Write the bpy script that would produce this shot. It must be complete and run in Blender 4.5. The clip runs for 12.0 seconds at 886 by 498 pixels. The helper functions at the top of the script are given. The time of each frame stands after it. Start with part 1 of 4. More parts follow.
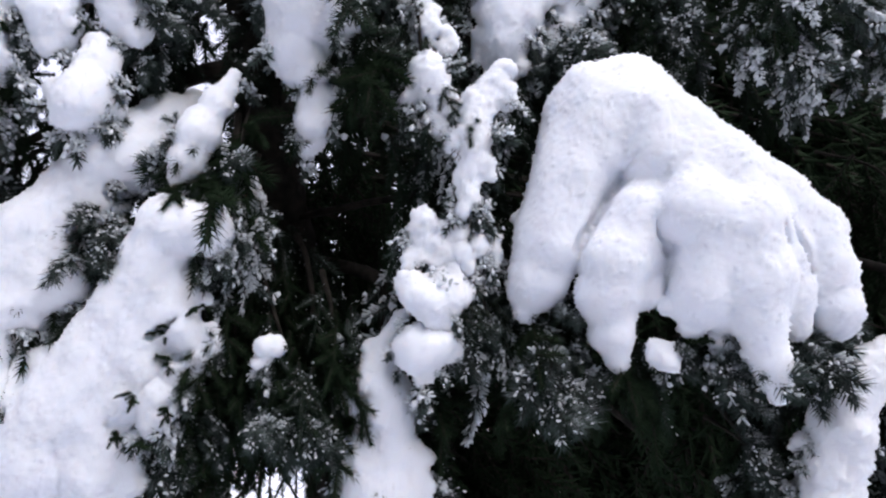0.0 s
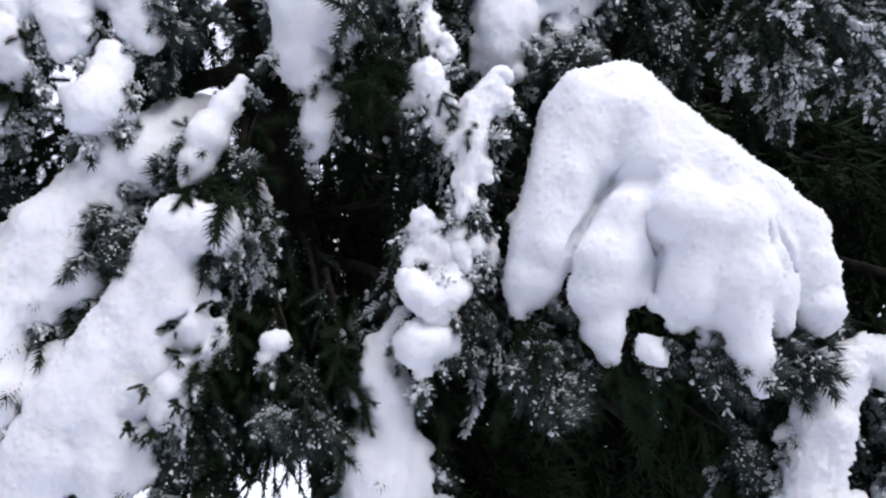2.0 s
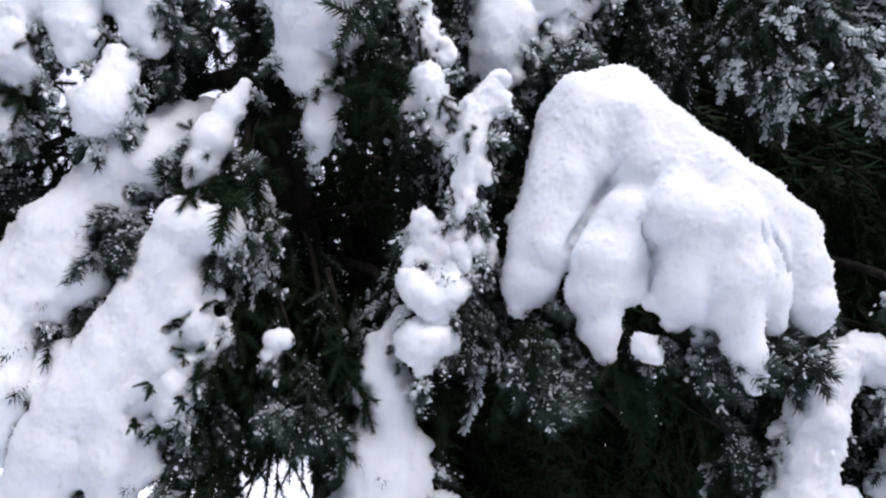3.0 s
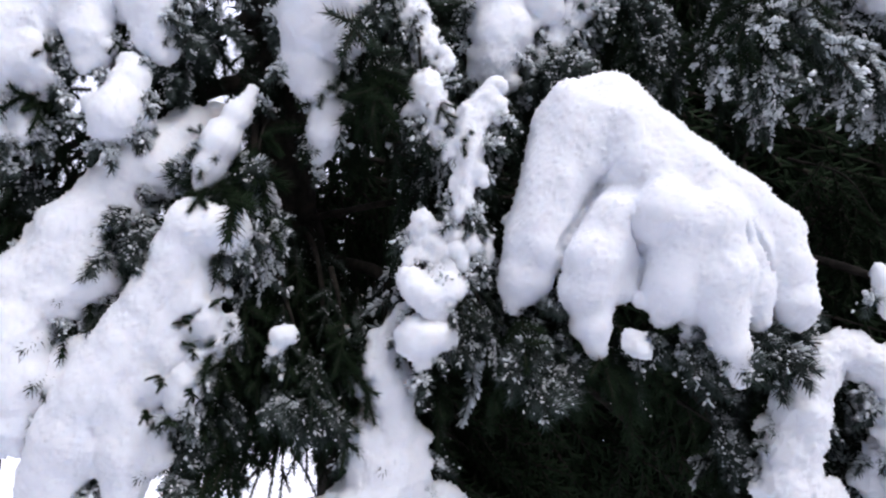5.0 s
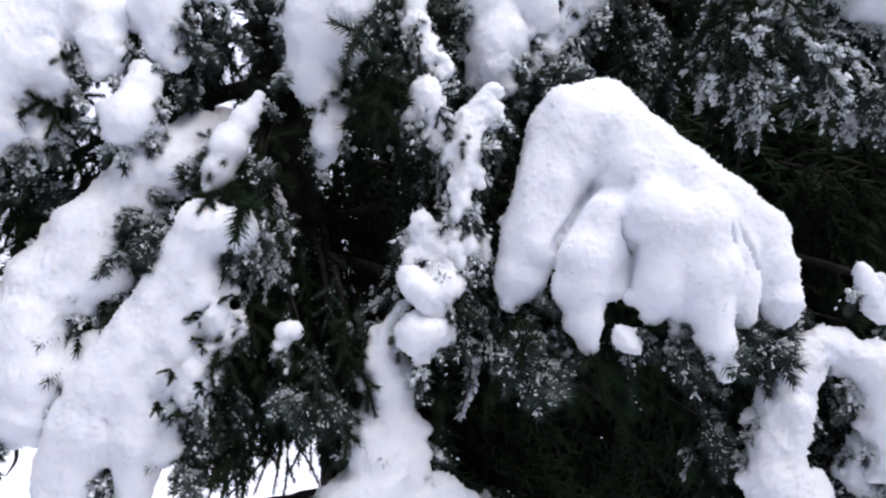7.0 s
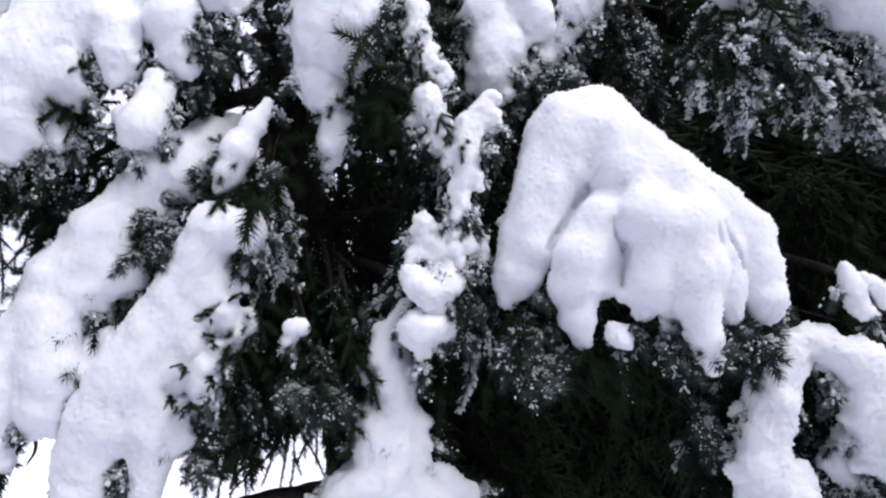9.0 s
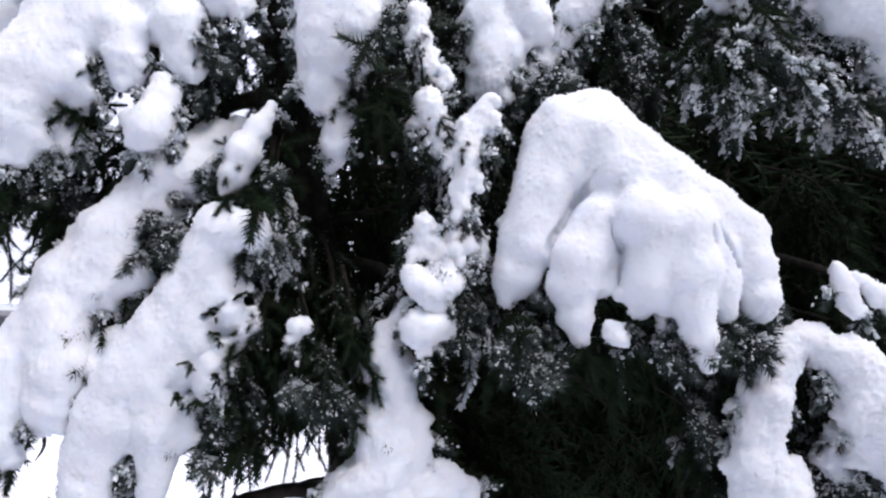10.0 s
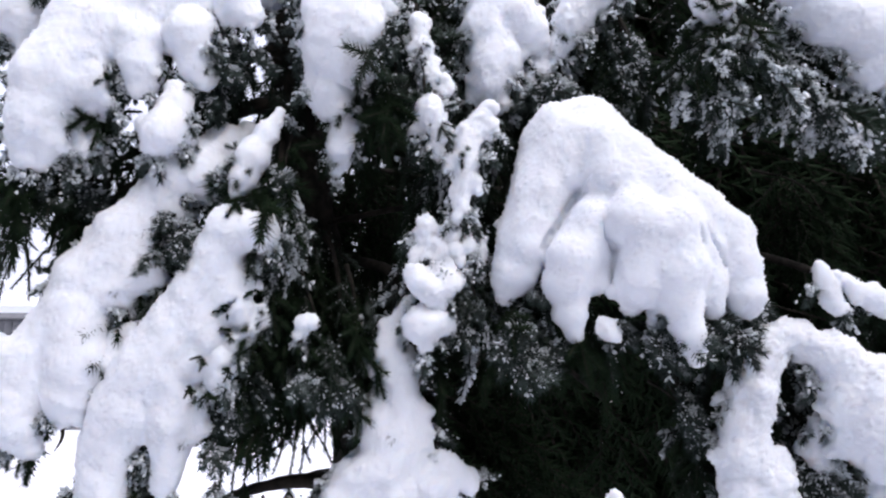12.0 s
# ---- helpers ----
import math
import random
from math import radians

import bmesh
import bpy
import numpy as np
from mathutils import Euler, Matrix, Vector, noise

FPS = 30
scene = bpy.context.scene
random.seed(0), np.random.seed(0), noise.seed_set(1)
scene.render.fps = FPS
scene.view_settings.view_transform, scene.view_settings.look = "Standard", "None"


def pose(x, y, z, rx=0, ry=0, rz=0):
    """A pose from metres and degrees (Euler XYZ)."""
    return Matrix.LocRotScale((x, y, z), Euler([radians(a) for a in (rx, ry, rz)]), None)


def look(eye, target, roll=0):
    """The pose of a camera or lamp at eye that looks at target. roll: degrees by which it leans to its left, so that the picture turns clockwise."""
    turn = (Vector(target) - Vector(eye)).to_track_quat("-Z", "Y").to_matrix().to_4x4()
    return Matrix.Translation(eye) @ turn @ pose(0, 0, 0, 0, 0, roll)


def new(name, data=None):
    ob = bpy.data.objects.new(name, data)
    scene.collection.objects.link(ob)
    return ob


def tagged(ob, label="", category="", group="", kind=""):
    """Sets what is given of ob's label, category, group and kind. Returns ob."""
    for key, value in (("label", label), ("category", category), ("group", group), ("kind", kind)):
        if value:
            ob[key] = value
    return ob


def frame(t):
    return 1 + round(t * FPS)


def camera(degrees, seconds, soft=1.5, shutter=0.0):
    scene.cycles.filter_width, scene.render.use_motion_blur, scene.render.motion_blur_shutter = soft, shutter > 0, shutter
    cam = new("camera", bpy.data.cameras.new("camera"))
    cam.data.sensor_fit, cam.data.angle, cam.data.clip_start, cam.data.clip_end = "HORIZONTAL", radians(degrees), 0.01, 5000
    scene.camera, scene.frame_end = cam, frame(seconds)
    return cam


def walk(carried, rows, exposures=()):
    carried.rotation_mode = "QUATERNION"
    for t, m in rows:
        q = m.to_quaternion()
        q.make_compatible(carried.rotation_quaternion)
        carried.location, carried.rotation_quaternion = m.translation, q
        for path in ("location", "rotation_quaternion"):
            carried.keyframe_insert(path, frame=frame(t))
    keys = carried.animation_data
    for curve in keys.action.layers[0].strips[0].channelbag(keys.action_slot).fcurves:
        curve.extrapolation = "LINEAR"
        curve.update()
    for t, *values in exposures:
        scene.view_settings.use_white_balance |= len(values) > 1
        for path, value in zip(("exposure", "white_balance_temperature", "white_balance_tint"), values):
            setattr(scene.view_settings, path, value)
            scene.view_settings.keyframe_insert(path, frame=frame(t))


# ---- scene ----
cam = camera(62.0, 12.0, soft=2.3)
METRES, EYE, TILT, LEAN, TURN = 0.225, 1.5, 9.0, 0.0, 0.0
ROWS = [
    (0.0, 0.0000, 0.0000, 0.0000, 0.00, 0.00, 0.00),
    (0.5, 0.0123, -0.0446, 0.0015, 0.10, -0.07, -0.15),
    (1.0, 0.0187, -0.0802, 0.0055, 0.16, -0.11, -0.17),
    (1.5, 0.0216, -0.1128, 0.0019, 0.16, -0.11, -0.13),
    (2.0, 0.0154, -0.1450, 0.0013, 0.15, -0.09, -0.11),
    (2.5, 0.0181, -0.1766, 0.0002, 0.16, -0.07, -0.14),
    (3.0, 0.0202, -0.2148, 0.0003, 0.20, -0.06, -0.11),
    (5.0, 0.0515, -0.3667, -0.0051, 0.56, -0.01, -0.16),
    (5.5, 0.0579, -0.3985, -0.0086, 0.67, 0.03, -0.15),
    (6.0, 0.0734, -0.4428, -0.0107, 0.79, 0.06, -0.16),
    (6.5, 0.0811, -0.4796, -0.0157, 0.90, 0.08, -0.21),
    (7.0, 0.0903, -0.5239, -0.0169, 0.99, 0.12, -0.21),
    (9.0, 0.1097, -0.6976, -0.0267, 1.26, 0.25, -0.21),
    (9.5, 0.1102, -0.7390, -0.0295, 1.25, 0.28, -0.21),
    (10.0, 0.1074, -0.7830, -0.0313, 1.25, 0.31, -0.21),
    (10.5, 0.1071, -0.8318, -0.0350, 1.25, 0.35, -0.23),
    (11.0, 0.1062, -0.8760, -0.0402, 1.25, 0.41, -0.21),
    (11.5, 0.1066, -0.9290, -0.0452, 1.27, 0.47, -0.24),
    (12.0, 0.1093, -0.9800, -0.0479, 1.28, 0.51, -0.21),
]
walk(cam, [(t, pose(0, 0, EYE, TILT, LEAN, TURN) @ pose(METRES * x, METRES * y, METRES * z, 90 + pitch, roll, yaw)) for t, x, y, z, yaw, pitch, roll in ROWS])

# ---- light ----
world = bpy.data.worlds.new("overcast_sky")
scene.world = world
world.use_nodes = True
wn, wl = world.node_tree.nodes, world.node_tree.links
wn.clear()
sky = wn.new("ShaderNodeTexSky")
sky.sky_type, sky.sun_disc, sky.sun_elevation, sky.sun_rotation = "NISHITA", False, radians(50), radians(145)
sky.dust_density, sky.air_density = 4.0, 1.0
clear_part = wn.new("ShaderNodeBackground")
clear_part.inputs["Strength"].default_value = 0.05
cloud_part = wn.new("ShaderNodeBackground")
cloud_part.inputs["Color"].default_value = (0.895, 0.90, 1.10, 1)
cloud_part.inputs["Strength"].default_value = 1.5
both = wn.new("ShaderNodeAddShader")
out = wn.new("ShaderNodeOutputWorld")
wl.new(sky.outputs[0], clear_part.inputs["Color"])
wl.new(clear_part.outputs[0], both.inputs[0])
wl.new(cloud_part.outputs[0], both.inputs[1])
wl.new(both.outputs[0], out.inputs["Surface"])

sun = new("sun", bpy.data.lights.new("sun", "SUN"))
sun.data.energy, sun.data.angle, sun.data.color = 3.3, radians(55), (0.98, 0.96, 1.02)
sun.matrix_world = look((1.6, -2.1, 2.1), (0, 0, 0))
scene.view_settings.exposure = -0.20


# ---- materials ----
def material(name, rough=0.6):
    m = bpy.data.materials.new(name)
    m.use_nodes = True
    nodes, links = m.node_tree.nodes, m.node_tree.links
    bsdf = nodes["Principled BSDF"]
    bsdf.inputs["Roughness"].default_value = rough
    return m, nodes, links, bsdf


def noise_ramp(nodes, links, scale, stops, detail=4.0, coord="Object"):
    """A noise texture through a colour ramp; stops are (position, colour)."""
    tex, ramp, at = nodes.new("ShaderNodeTexNoise"), nodes.new("ShaderNodeValToRGB"), nodes.new("ShaderNodeTexCoord")
    tex.inputs["Scale"].default_value, tex.inputs["Detail"].default_value = scale, detail
    links.new(at.outputs[coord], tex.inputs["Vector"])
    links.new(tex.outputs["Fac"], ramp.inputs["Fac"])
    (p0, c0), (p1, c1) = stops
    ramp.color_ramp.elements[0].position, ramp.color_ramp.elements[0].color = p0, (*c0, 1)
    ramp.color_ramp.elements[1].position, ramp.color_ramp.elements[1].color = p1, (*c1, 1)
    return tex, ramp


def add_bump(nodes, links, bsdf, scales, distance):
    """Relief from two noises of different size."""
    at, total = nodes.new("ShaderNodeTexCoord"), nodes.new("ShaderNodeMath")
    total.operation = "MULTIPLY_ADD"
    total.inputs[1].default_value = 0.5
    for scale, slot in zip(scales, (2, 0)):
        tex = nodes.new("ShaderNodeTexNoise")
        tex.inputs["Scale"].default_value, tex.inputs["Detail"].default_value = scale, 3.0
        links.new(at.outputs["Object"], tex.inputs["Vector"])
        links.new(tex.outputs["Fac"], total.inputs[slot])
    bump = nodes.new("ShaderNodeBump")
    bump.inputs["Strength"].default_value, bump.inputs["Distance"].default_value = 0.2, distance
    links.new(total.outputs[0], bump.inputs["Height"])
    links.new(bump.outputs[0], bsdf.inputs["Normal"])


def snow_material(name, tint=(0.88, 0.90, 0.95), scales=(60.0, 420.0), distance=0.002):
    m, nodes, links, bsdf = material(name, 0.7)
    tex, ramp = noise_ramp(nodes, links, 25.0, ((0.3, [c * 0.95 for c in tint]), (0.7, tint)))
    links.new(ramp.outputs["Color"], bsdf.inputs["Base Color"])
    bsdf.inputs["Specular IOR Level"].default_value = 0.2
    bsdf.inputs["Subsurface Weight"].default_value = 0.5
    bsdf.inputs["Subsurface Radius"].default_value = (0.8, 0.9, 1.0)
    bsdf.inputs["Subsurface Scale"].default_value = 0.011
    add_bump(nodes, links, bsdf, scales, distance)
    return m


def needle_material(name, dark, light, frost):
    """Needles: green that changes from spray to spray, with rime caught on the faces that look up."""
    m, nodes, links, bsdf = material(name, 0.75)
    bsdf.inputs["Specular IOR Level"].default_value = 0.03
    tex, ramp = noise_ramp(nodes, links, 35.0, ((0.3, dark), (0.7, light)))
    info, hue = nodes.new("ShaderNodeObjectInfo"), nodes.new("ShaderNodeHueSaturation")
    spread = nodes.new("ShaderNodeMapRange")
    spread.inputs["To Min"].default_value, spread.inputs["To Max"].default_value = 0.65, 1.35
    links.new(info.outputs["Random"], spread.inputs["Value"])
    links.new(spread.outputs[0], hue.inputs["Value"])
    links.new(ramp.outputs["Color"], hue.inputs["Color"])
    geo, split = nodes.new("ShaderNodeNewGeometry"), nodes.new("ShaderNodeSeparateXYZ")
    links.new(geo.outputs["Normal"], split.inputs[0])
    rime = nodes.new("ShaderNodeMapRange")
    rime.inputs["From Min"].default_value, rime.inputs["From Max"].default_value = 0.0, 0.8
    rime.inputs["To Max"].default_value = frost
    links.new(split.outputs["Z"], rime.inputs["Value"])
    patch_tex, patch = noise_ramp(nodes, links, 55.0, ((0.42, (0, 0, 0)), (0.6, (1, 1, 1))))
    times = nodes.new("ShaderNodeMath")
    times.operation = "MULTIPLY"
    links.new(rime.outputs[0], times.inputs[0])
    links.new(patch.outputs["Color"], times.inputs[1])
    mix = nodes.new("ShaderNodeMix")
    mix.data_type = "RGBA"
    mix.inputs["B"].default_value = (0.8, 0.84, 0.9, 1)
    links.new(times.outputs[0], mix.inputs["Factor"])
    links.new(hue.outputs["Color"], mix.inputs["A"])
    links.new(mix.outputs["Result"], bsdf.inputs["Base Color"])
    return m


SNOW = snow_material("packed_fresh_snow")
CRUMB = snow_material("loose_snow_crumbs", (0.74, 0.78, 0.82))
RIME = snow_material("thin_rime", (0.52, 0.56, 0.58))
FIELD = snow_material("snow_field", (0.86, 0.88, 0.93), (0.8, 9.0), 0.05)
GREEN = needle_material("green_needles", (0.009, 0.017, 0.009), (0.023, 0.037, 0.019), 0.0)
RIMED = needle_material("rimed_needles", (0.011, 0.021, 0.013), (0.030, 0.045, 0.029), 0.25)
SNOWED = needle_material("snow_dusted_needles", (0.020, 0.033, 0.027), (0.070, 0.088, 0.079), 0.6)
BARK, bark_nodes, bark_links, bark_bsdf = material("spruce_bark", 0.9)
bark_tex, bark_ramp = noise_ramp(bark_nodes, bark_links, 60.0, ((0.3, (0.010, 0.009, 0.008)), (0.7, (0.038, 0.033, 0.027))), 8.0)
bark_links.new(bark_ramp.outputs["Color"], bark_bsdf.inputs["Base Color"])
add_bump(bark_nodes, bark_links, bark_bsdf, (40.0, 180.0), 0.012)
bark_bsdf.inputs["Specular IOR Level"].default_value = 0.1
BOARD, board_nodes, board_links, board_bsdf = material("weathered_boards", 0.85)
board_tex, board_ramp = noise_ramp(board_nodes, board_links, 3.0, ((0.3, (0.10, 0.10, 0.11)), (0.7, (0.19, 0.19, 0.20))), 6.0)
board_links.new(board_ramp.outputs["Color"], board_bsdf.inputs["Base Color"])


# ---- building helpers ----
def mesh_of(name, verts, faces, mats, slots=None, smooth=True):
    me = bpy.data.meshes.new(name)
    me.from_pydata([tuple(v) for v in verts], [], [tuple(f) for f in faces])
    for m in mats:
        me.materials.append(m)
    if slots is not None:
        me.polygons.foreach_set("material_index", slots)
    if smooth:
        me.polygons.foreach_set("use_smooth", [True] * len(me.polygons))
    me.update()
    return me


def under(ob, parent):
    """Makes ob a part of parent and leaves it where it is."""
    ob.parent = parent
    ob.matrix_parent_inverse = Matrix.Translation(-Vector(home[parent.name]))
    return ob


home = {}


def placed(name, data, where):
    ob = new(name, data)
    ob.location = where
    home[ob.name] = tuple(where)
    return ob


def tube(path, radii, sides=10, rough=0.0):
    """Verts and faces of a tapered tube along a path, its skin roughened."""
    verts, faces = [], []
    for i, (p, r) in enumerate(zip(path, radii)):
        ahead = (path[min(i + 1, len(path) - 1)] - path[max(i - 1, 0)]).normalized()
        side = ahead.cross(Vector((0.31, 0.87, 0.39))).normalized()
        other = ahead.cross(side)
        for k in range(sides):
            a = 2 * math.pi * k / sides
            way = side * math.cos(a) + other * math.sin(a)
            verts.append(p + way * r * (1 + rough * noise.noise((p + way * r) * 45)))
    for i in range(len(path) - 1):
        for k in range(sides):
            a, b = i * sides + k, i * sides + (k + 1) % sides
            faces.append((a, b, b + sides, a + sides))
    faces.append(tuple(range(sides - 1, -1, -1)))
    faces.append(tuple(range((len(path) - 1) * sides, len(path) * sides)))
    return verts, faces


def smooth_path(points, steps):
    """A Catmull-Rom curve through the points."""
    pts = [Vector(p) for p in points]
    pts = [2 * pts[0] - pts[1], *pts, 2 * pts[-1] - pts[-2]]
    res = []
    for i in range(1, len(pts) - 2):
        a, b, c, d = pts[i - 1 : i + 3]
        for s in range(steps):
            t = s / steps
            res.append(0.5 * (2 * b + (c - a) * t + (2 * a - 5 * b + 4 * c - d) * t * t + (3 * b - a - 3 * c + d) * t ** 3))
    return [*res, pts[-2]]


# ---- snow ----
def surface_net(field, low, step):
    """Verts and quads of the zero surface of a field on a grid."""
    inside = field < 0
    shape = np.array(field.shape) - 1
    total, count = np.zeros((*shape, 3)), np.zeros(shape)
    corner = {(i, j, k): (slice(i, i + shape[0]), slice(j, j + shape[1]), slice(k, k + shape[2])) for i in (0, 1) for j in (0, 1) for k in (0, 1)}
    for axis in range(3):
        for a in [c for c in corner if c[axis] == 0]:
            b = tuple(1 if n == axis else v for n, v in enumerate(a))
            fa, fb = field[corner[a]], field[corner[b]]
            cross = inside[corner[a]] != inside[corner[b]]
            part_way = np.where(cross, fa / np.where(cross, fa - fb, 1), 0)
            for n in range(3):
                total[..., n] += np.where(cross, a[n] + (part_way if n == axis else 0), 0)
            count += cross
    alive = count > 0
    number = np.full(tuple(shape), -1)
    number[alive] = np.arange(alive.sum())
    cells = np.argwhere(alive)
    verts = low + (cells + total[alive] / count[alive][:, None]) * step
    quads = []
    for axis in range(3):
        u, v = [n for n in range(3) if n != axis]
        a = np.moveaxis(inside, axis, 0)[:-1]
        b = np.moveaxis(inside, axis, 0)[1:]
        for flip, found in ((False, a & ~b), (True, ~a & b)):
            at = np.argwhere(found[:, 1:-1, 1:-1]) + (0, 1, 1)
            spot = np.zeros_like(at)
            spot[:, axis], spot[:, u], spot[:, v] = at[:, 0], at[:, 1], at[:, 2]
            ids = []
            for du, dv in ((0, 0), (-1, 0), (-1, -1), (0, -1)):
                s = spot.copy()
                s[:, u] += du
                s[:, v] += dv
                ids.append(number[tuple(s.T)])
            q = np.stack(ids, 1)
            quads.append(q if flip != (axis != 1) else q[:, ::-1])
    return verts, np.concatenate(quads)


def lobe(*balls):
    """A string of snow balls (x, y, z, radius), each run into the next."""
    return balls if len(balls) > 1 else (*balls, *balls)


DENT_DEPTH = 0.32
MASSES = []


def snow_mass(label, *lobes, soft=0.010, step=0.0031, lumps=0.005, crumbs=0.0011, dents=(), frayed=90, bits=(0.004, 0.011), ragged=1.0, name="snow_clump", group="snow lying on the spruce"):
    """One settled mass of snow: lobes run into one another, with lumps and a crumbling skin."""
    rows = []
    for some in lobes:
        for a, b in zip(some, some[1:]):
            rows.append((*a, *b))
    solid, rng = list(rows), random.Random(len(label) + len(rows))
    for _ in range(frayed):
        r = rng.choice(solid)
        h, a = rng.random(), rng.uniform(0, 2 * math.pi)
        size = rng.uniform(*bits)
        off = (r[3] + (r[7] - r[3]) * h) * rng.uniform(0.9, 1.12)
        spot = [r[n] + (r[n + 4] - r[n]) * h for n in range(3)]
        ball = (spot[0] + off * math.cos(a), spot[1] + rng.uniform(-0.2, 0.5) * off, spot[2] + off * math.sin(a), size)
        rows.append((*ball, *ball))
    rows = np.array(rows)
    reach = rows[:, [3, 7]].max() + 0.012
    ends = np.vstack([rows[:, :3], rows[:, 4:7]])
    low = ends.min(0) - reach
    size = np.ceil((ends.max(0) + reach - low) / step).astype(int) + 1
    grid = np.stack(np.meshgrid(*[np.arange(n) for n in size], indexing="ij"), -1) * step + low
    field = np.full(tuple(size), 1.0)
    for r in rows:
        a, b = r[:3], r[4:7]
        ab = b - a
        box = []
        for n in range(3):
            m = max(r[3], r[7]) + 4 * soft
            i0 = max(int((min(a[n], b[n]) - m - low[n]) / step), 0)
            i1 = int((max(a[n], b[n]) + m - low[n]) / step) + 2
            box.append(slice(i0, i1))
        box = tuple(box)
        g = grid[box]
        h = np.clip(((g - a) @ ab) / max(ab @ ab, 1e-9), 0, 1)
        d = np.linalg.norm(g - (a + h[..., None] * ab), axis=-1) - (r[3] + (r[7] - r[3]) * h)
        f = field[box]
        k = np.clip(0.5 + 0.5 * (f - d) / soft, 0, 1)
        field[box] = f * (1 - k) + d * k - soft * k * (1 - k)
    for some in dents:
        for p, q in zip(some, some[1:]):
            a, ab = np.array(p[:3]), np.array(q[:3]) - np.array(p[:3])
            thin = np.array((1.0, DENT_DEPTH, 1.0))
            m = max(p[3], q[3]) / DENT_DEPTH + 0.01
            lo = np.clip(((np.minimum(p[:3], q[:3]) - m - low) / step).astype(int), 0, None)
            hi = ((np.maximum(p[:3], q[:3]) + m - low) / step).astype(int) + 2
            box = tuple(slice(i, max(j, i)) for i, j in zip(lo, hi))
            g = (grid[box] - a) * thin
            along = ab * thin
            h = np.clip((g @ along) / max(along @ along, 1e-9), 0, 1)
            d = (p[3] + (q[3] - p[3]) * h) - np.linalg.norm(g - h[..., None] * along, axis=-1)
            f, w = field[box], 0.004
            k = np.clip(0.5 - 0.5 * (f - d) / w, 0, 1)
            field[box] = f * (1 - k) + d * k + w * k * (1 - k)
    verts, quads = surface_net(field, low, step)
    middle = verts.mean(0)
    me = mesh_of(name, verts - middle, quads, [SNOW])
    normals = np.empty(len(verts) * 3)
    me.vertices.foreach_get("normal", normals)
    normals = normals.reshape(-1, 3)
    push = np.empty(len(verts))
    for i, v in enumerate(verts):
        p = Vector(v)
        push[i] = lumps * (noise.noise(p * 28) + 0.35 * noise.noise(p * 65)) + crumbs * (1.7 * abs(noise.noise(p * 210)) - 0.5 + 0.5 * noise.noise(p * 430) + 0.4 * noise.noise(p * 120))
        if rng.random() < 0.06:
            push[i] += rng.uniform(0.001, 0.0032)
    me.vertices.foreach_set("co", (verts - middle + normals * push[:, None]).ravel())
    me.update()
    ob = placed(name, me, middle)
    MASSES.append((verts, normals, ragged))
    return tagged(ob, label, "snow", group)


# ---- spruce foliage ----
def add_needles(verts, faces, slots, base, way, length, count, needle, rng, slot=0, width=0.0019, coated=0.0):
    """A shoot: needles all round a thin twig, leaning forward."""
    side = way.cross(Vector((0.2, 0.4, 0.9))).normalized()
    other = way.cross(side)
    n0 = len(verts)
    for k, (d, r) in enumerate(((0, 0.0022), (length, 0.0011))):
        for j in range(4):
            a = j * math.pi / 2
            verts.append(base + way * d + (side * math.cos(a) + other * math.sin(a)) * r)
    for j in range(4):
        faces.append((n0 + j, n0 + (j + 1) % 4, n0 + 4 + (j + 1) % 4, n0 + 4 + j))
        slots.append(2)
    for i in range(count):
        s = (i + 0.5) / count
        a = i * 2.39996 + rng.uniform(-0.3, 0.3)
        lean = rng.uniform(0.75, 1.1) * (1.0 - 0.45 * s ** 3)
        out_way = side * math.cos(a) + other * math.sin(a)
        go = (way * math.cos(lean) + out_way * math.sin(lean)).normalized()
        root = base + way * (s * length)
        tip = root + go * needle * rng.uniform(0.75, 1.1) * (1 - 0.25 * s)
        white = coated > 0 and noise.noise(root * 75 + Vector((7, 3, 1))) * 1.2 + 0.35 * go.z + rng.uniform(-0.15, 0.15) > 0.55 - coated
        across = go.cross(way).normalized()
        over = go.cross(across).normalized()
        n = len(verts)
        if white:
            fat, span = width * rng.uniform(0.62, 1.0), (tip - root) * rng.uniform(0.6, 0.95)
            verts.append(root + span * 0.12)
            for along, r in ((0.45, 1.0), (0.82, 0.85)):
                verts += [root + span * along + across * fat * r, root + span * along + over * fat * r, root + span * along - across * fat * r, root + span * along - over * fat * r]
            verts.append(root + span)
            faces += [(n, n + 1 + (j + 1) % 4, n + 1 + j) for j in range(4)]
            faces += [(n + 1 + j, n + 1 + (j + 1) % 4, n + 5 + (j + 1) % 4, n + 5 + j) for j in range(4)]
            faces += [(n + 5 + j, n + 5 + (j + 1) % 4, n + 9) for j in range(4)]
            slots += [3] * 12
        else:
            across, over = across * width * 0.5, over * width * 0.5
            verts += [root + across, root - across * 0.5 + over, root - across * 0.5 - over, tip]
            faces += [(n, n + 1, n + 3), (n + 1, n + 2, n + 3), (n + 2, n, n + 3)]
            slots += [slot] * 3


ICO = None


